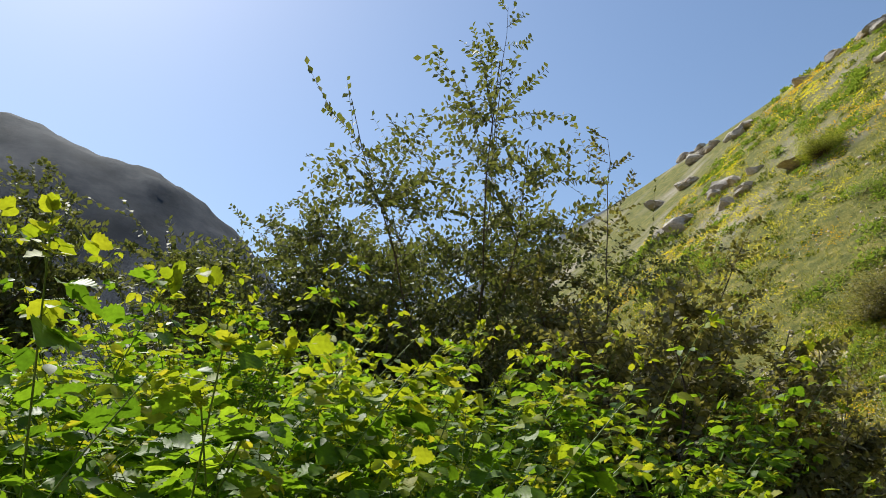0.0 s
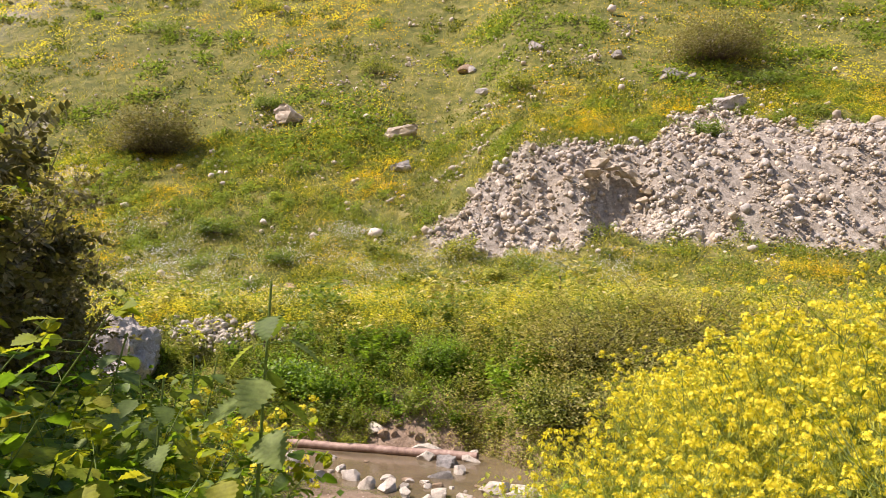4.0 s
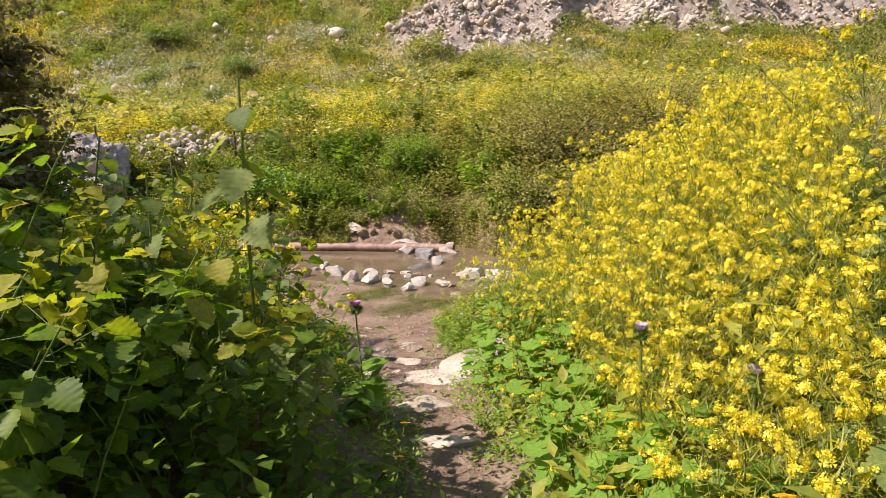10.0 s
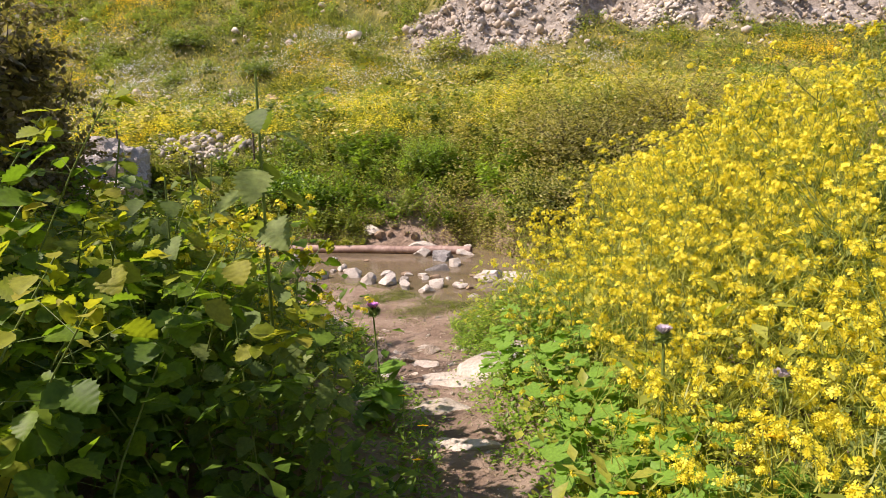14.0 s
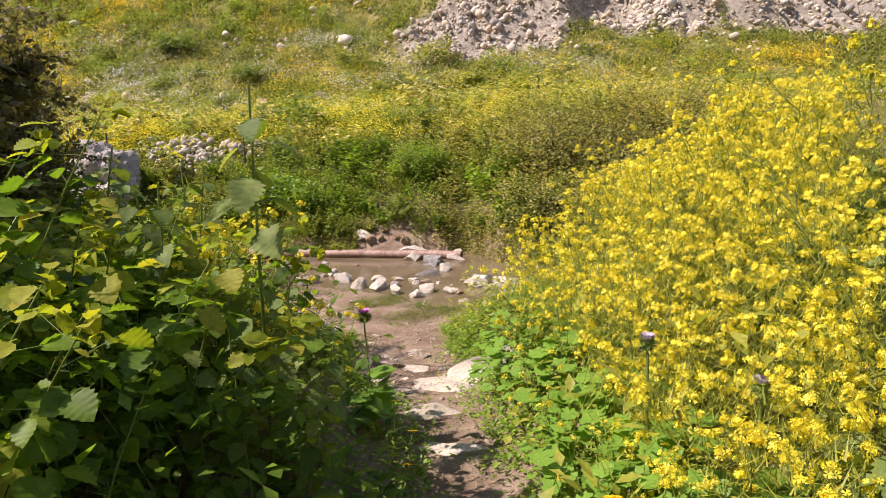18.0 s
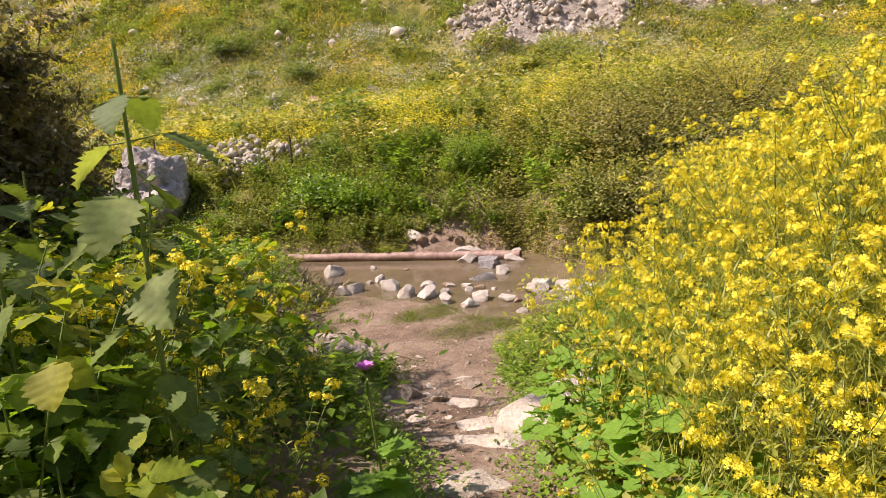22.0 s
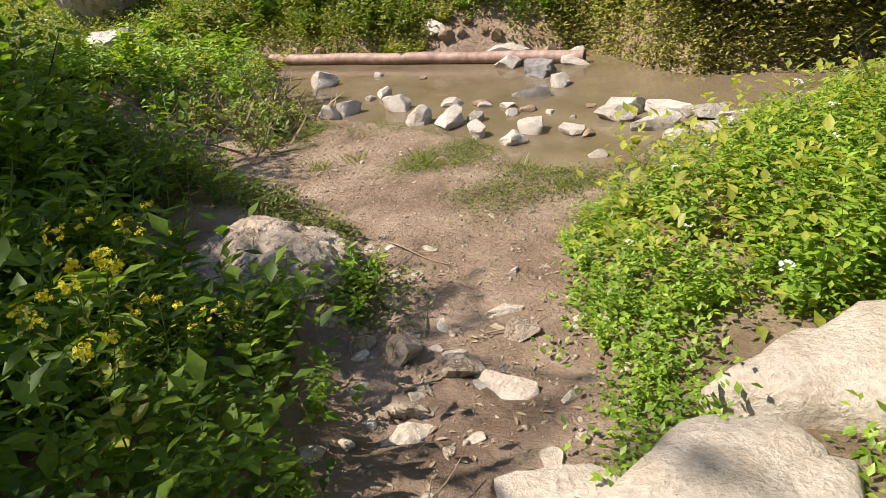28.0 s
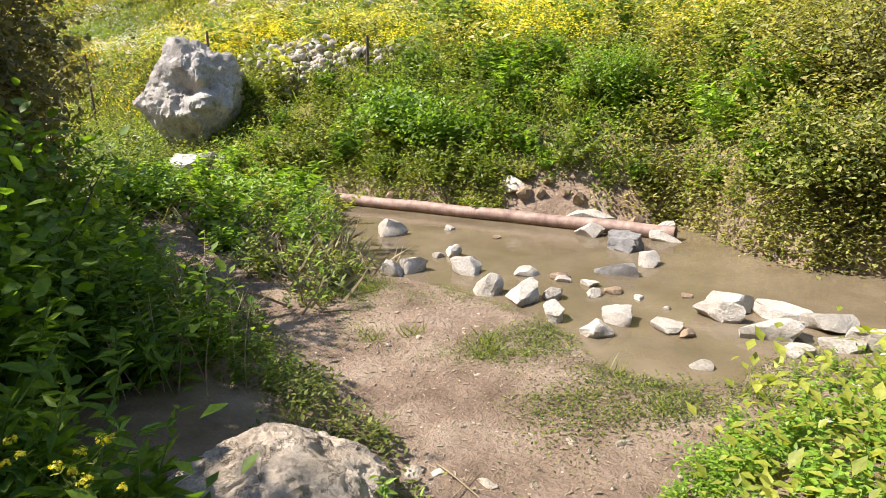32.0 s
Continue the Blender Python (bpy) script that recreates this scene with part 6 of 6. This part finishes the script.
slab_w = lambda x, y: (x - path_x(y) - path_half(y) > 0.1) * ~(((x > 0.55) & (x < 1.3) & (y > -6.5) & (y < -5.62)) | ((x > 0.95) & (x < 2.05) & (y > -5.62) & (y < -5.0)))
field("slab_weeds", "small weeds growing between the limestone slabs", 9000, tufts(area((0.55, 2.6, -7.0, -4.7), slab_w), 18, 0.06), LEAF_SIMPLE, (0.025, 0.05), M_MINT, 0.5, 0.6, 0.0, 0.22)

# ---- single things ----
def hill_stone(x, y, w, flat, m, label, k, deep=0.65):
    place_stone("rock", x, y, landz(x, y), (w, w * deep, w * flat), m, 500 + k, label, "rock", "rocks on the slope", rot=rng.uniform(-30, 30), sink=0.25, facets=14, rough=0.28, subdiv=4 if w > 1.4 and y < 35 else 3)


for k, (x, y, w) in enumerate([(-5.9, 30.2, 2.5), (-13.6, 31.4, 2.4), (13.4, 27.3, 2.3), (8.5, 34.3, 1.2), (-5.1, 26.3, 1.5), (11.7, 31.5, 1.6), (12.6, 31.2, 1.2), (10.8, 31.0, 1.0)]):
    hill_stone(x, y, w, 0.5, M_CLIFF if k < 2 else M_GREY, "pale limestone rock half sunk in the flowery slope", k)
for k, (x, y, w) in enumerate([(-6.9, 13.2, 0.8), (-4.9, 13.8, 0.75), (-2.0, 37.5, 1.5), (-1.6, 37.0, 1.0), (-35.6, 63.9, 3.4), (-4.2, 13.7, 0.4), (-7.6, 13.4, 0.5), (-9.0, 14.0, 0.6), (-0.5, 33.0, 1.0), (3.0, 36.0, 1.3)]):
    hill_stone(x, y, w, 0.6, M_BROWN if k in (0, 2) else M_GREY, "weathered rock lying on the grassy slope", 20 + k)
ledges = [(-57.9, 61.6), (-80, 77), (-65.3, 58), (-53, 99), (-60, 98), (-46, 101), (-24, 74.4), (-104, 104), (-75, 88), (-38, 78), (-52, 57), (-86, 92)]
for k, (x, y) in enumerate(ledges):
    for j in range(5):
        w = rng.uniform(2.2, 5.0)
        hill_stone(x + rng.normal(0, 2.6), y + rng.normal(0, 0.9), w, rng.uniform(0.3, 0.55), M_GREY if j else M_CLIFF, "grey ledge of rock breaking out of the hillside", 40 + 5 * k + j, 0.7)

for k, (x, y, r, h, lab) in enumerate([(-20.6, 27.6, 2.5, 3.0, "big grey twiggy shrub on the slope"), (14.7, 33.6, 3.4, 3.2, "large grey-brown twiggy shrub above the cliff"), (-41.5, 57.2, 2.6, 3.0, "dark shrub high on the hillside")]):
    bush("shrub", x, y, (r, r, h), 15000, LEAF_SIMPLE, (0.1, 0.2), M_THICKET if k < 2 else M_BANK, lab, 260, "", M_BARK)
for k, (x, y, r, h) in enumerate([(11.0, 23.4, 0.8, 0.9), (-2.6, 14.2, 0.55, 0.5), (-8.5, 16.4, 0.7, 0.6), (0.5, 14.6, 0.6, 0.55), (3.1, 13.4, 0.6, 0.5), (-4.4, 17.0, 0.9, 0.9), (-12.6, 19.0, 0.9, 0.8), (-1.0, 17.4, 0.8, 0.9), (-15.5, 33.0, 1.1, 0.9), (1.5, 31.0, 1.2, 1.0), (17.0, 30.5, 1.3, 1.2), (-9.0, 38.5, 1.5, 1.2), (-30.0, 44.0, 1.8, 1.5), (-22.0, 50.0, 2.0, 1.5)]):
    bush("shrub", x, y, (r, r, h), 1300, LEAF_SIMPLE, (0.07 + 0.03 * r, 0.14 + 0.05 * r), M_BANK if k % 2 else M_NETTLE, "small grey-green bush among the meadow flowers", 40, "small bushes on the slope")
bush("shrub", -0.42, 2.75, (0.5, 0.45, 0.85), 5200, LEAF_SIMPLE, (0.03, 0.06), M_MINT, "feathery bright green bush on the bank", 60)
bush("shrub", -2.4, 2.3, (0.8, 0.5, 0.5), 3200, LEAF_OVAL, (0.05, 0.09), M_BRAMBLE, "dark leafy weed clump above the pipe", 40)
bush("shrub", -3.3, 2.9, (0.8, 0.6, 0.6), 3200, LEAF_OVAL, (0.05, 0.09), M_MINT, "leafy weed clump above the pipe", 40)
bush("shrub", -8.2, 2.6, (0.7, 0.6, 0.8), 2600, LEAF_SIMPLE, (0.05, 0.09), M_NETTLE, "grey-green bush beside the boulder", 40)
bush("shrub", -9.3, 3.2, (0.9, 0.8, 1.0), 2600, LEAF_SIMPLE, (0.05, 0.1), M_NETTLE, "grey-green bush beside the boulder", 40)

for k, (x, y, w) in enumerate([(-1.44, 1.48, 0.26), (-1.27, 1.36, 0.2), (-1.08, 1.38, 0.15), (-0.8, 1.4, 0.13), (-0.62, 1.36, 0.16), (-1.0, 1.52, 0.12)]):
    place_stone("stone", x, y, landz(x, y), (w, w * 0.8, w * 0.8), M_SLAB if k == 0 else M_BROWN, 600 + k, "brown stone stuck in the earth bank", "stone", sink=0.35)

# fence posts by the boulder
def post(x, y, h, lean):
    g = Geo()
    tube(g, stem_curve((0, 0, -0.1), (lean, 0, 1), h + 0.1, (0, 0, 0), 4), 0.028, 0.022, 6)
    top = new("fence_post")
    g.ob("stake", M_BARK, top)
    top.matrix_world = pose(x, y, landz(x, y))
    tagged(top, "thin dark fence stake standing on the bank", "post", "fence stakes")


for x, y, h, ln in [(-8.0, 4.6, 1.5, 0.02), (-11.5, 5.2, 1.6, -0.03), (-4.6, 4.3, 0.8, 0.04), (2.2, 5.6, 0.8, 0.02)]:
    post(x, y, h, ln)

# pink thistle beside the path, and two faded ones in the mustard
def thistle(x, y, h, label, m_floret, head=0.026):
    st, lv, cup, fl = Geo(), Geo(), Geo(), Geo()
    main = stem_curve((0, 0, 0), (rng.normal(0, 0.08), rng.normal(0, 0.08), 1), h, (0.03, 0, 0), 8)
    tube(st, main, 0.007, 0.004, 6)
    top = main[-1]
    n = 90
    d = randdir(n, 0.1, 1.0)
    cup.stamp(LEAF_LANCE, frames(top + d * head * 0.55, d + [0, 0, 0.3], np.full(n, head * 0.9)))
    tube(cup, np.stack([top + [0, 0, -head * 0.6], top, top + [0, 0, head * 0.6]]), head * 0.75, head * 0.7, 10)
    n = 160
    d = randdir(n, 1.6, 0.5)
    fl.stamp(LEAF_LANCE, frames(top + [0, 0, head * 0.4] + d * 0.004, d, rng.uniform(0.9, 1.5, n) * head))
    n = 14
    t = rng.uniform(0.02, 0.55, n)
    dd = randdir(n, 0.2, 0.3)
    lv.stamp(LEAF_NETTLE, frames(main[0] + (top - main[0]) * t[:, None], dd, rng.uniform(0.12, 0.28, n) * (1 - 0.8 * t)))
    ob = plant("thistle", [("stem", st, M_STEM), ("foliage", lv, M_MALLOW), ("cup", cup, M_STEM), ("floret", fl, m_floret)], label, "plant")
    ob.matrix_world = pose(x, y, landz(x, y))


thistle(0.34, -7.62, 1.16 - landz(0.34, -7.62), "thistle with one bright pink flower head", M_PINK, 0.03)
thistle(1.39, -9.14, 1.44 - landz(1.39, -9.14), "thistle with a pale lilac faded flower head", M_LILAC, 0.02)
thistle(1.62, -9.3, 1.38 - landz(1.62, -9.3), "thistle with a pale lilac faded flower head", M_LILAC, 0.02)

# marigolds
def marigold(x, y, h):
    st, fl = Geo(), Geo()
    main = stem_curve((0, 0, 0), (rng.normal(0, 0.2), rng.normal(0, 0.2), 1), h, (0, 0, 0), 5)
    tube(st, main, 0.003, 0.002, 4)
    st.stamp(LEAF_LANCE, frames(main[[1, 1, 2, 2, 3]], randdir(5, 0.3, 0.3), np.full(5, 0.07)))
    a = np.arange(16) * 2 * math.pi / 16
    d = np.stack([np.cos(a), np.sin(a), np.full(16, 0.25)], -1)
    fl.stamp(LEAF_LANCE, frames(np.repeat(main[-1:], 16, 0), d, np.full(16, 0.026)))
    fl.stamp(DOT, frames(main[-1:] + [0, 0, 0.003], [[1, 0, 0]], [0.016]))
    ob = plant("marigold", [("stem", st, M_STEM), ("flower_head", fl, M_ORANGE)], "orange-yellow marigold flower beside the path", "flower", "marigolds by the path")
    ob.matrix_world = pose(x, y, landz(x, y) - 0.01, -20, 0, 0)


for x, y, h in [(0.5, -8.05, 0.28), (0.56, -8.25, 0.24), (0.62, -8.4, 0.2), (1.42, -9.75, 0.5), (1.3, -9.6, 0.48), (1.52, -9.55, 0.5), (1.75, -6.2, 0.5), (1.66, -6.45, 0.5)]:
    marigold(x, y, h)

# dry stalks and twigs
def dry_clump(x, y, h, n, label, spread=0.25):
    top = new("dry_stalks")
    for k in range(n):
        g = Geo()
        c = stem_curve((rng.normal(0, 0.1), rng.normal(0, 0.1), 0), (rng.normal(0, spread), rng.normal(0, spread), 1), h * rng.uniform(0.6, 1.1), (rng.normal(0, 0.15), rng.normal(0, 0.15), 0), 7)
        tube(g, c, 0.004, 0.0015, 4)
        for j in range(3):
            p = c[int(rng.integers(3, 6))]
            tube(g, stem_curve(p, randdir(1, 0.8, 0.4)[0], h * 0.18, (0, 0, 0.1), 4), 0.002, 0.001, 3)
        g.ob("stalk", M_DRY, top)
    top.matrix_world = pose(x, y, landz(x, y) - 0.02)
    tagged(top, label, "plant", "dry stalks")


for x, y in spots(14, (-2.9, -1.1, -5.6, -3.3), lambda x, y: y < side_line(x) - 0.15 and not (-1.6 < x < -0.5 and y < -4.1), 0.2):
    dry_clump(x, y, 0.6, 5, "dead grey-brown stalks standing among green herbs")
dry_clump(-9.4, 4.9, 1.1, 7, "bare grey dead branches behind the boulder", 0.5)
dry_clump(-6.3, 5.2, 0.7, 6, "bare grey dead branches behind the boulder", 0.6)
dry_clump(3.05, -7.5, 2.1, 2, "tall dry bare stalk above the mustard", 0.05)
dry_clump(3.0, -6.3, 1.9, 3, "tall dry bare stalk above the mustard", 0.1)
dry_clump(3.6, -6.6, 1.8, 2, "tall dry bare stalk above the mustard", 0.1)
for k, (x, y, a, ln) in enumerate([(-0.45, -4.6, 70, 0.5), (-0.1, -5.35, 20, 0.35), (0.15, -4.95, 15, 0.45), (-0.3, -5.7, 120, 0.3), (-0.1, -5.0, 95, 0.3), (0.1, -6.1, 60, 0.3), (-1.15, -4.75, 20, 0.4), (-0.5, -4.1, -40, 0.5)]):
    g = Geo()
    c = stem_curve((0, 0, 0), (1, 0, 0), ln, (0, 0.12, 0), 8)
    c[:, 2] += 0.008 * np.sin(np.arange(8))
    tube(g, c, 0.005, 0.002, 5)
    tube(g, stem_curve(c[3], (1, 0.7, 0.15), ln * 0.3, (0, 0, 0), 4), 0.003, 0.001, 4)
    ob = g.ob("twig", M_DRY)
    zz = landz(x, y) + 0.012
    if k == 6:
        zz = 0.33
    ob.matrix_world = pose(x, y, zz, 0, 0, a)
    tagged(ob, "thin dry twig lying on the path", "twig", "twigs on the ground")
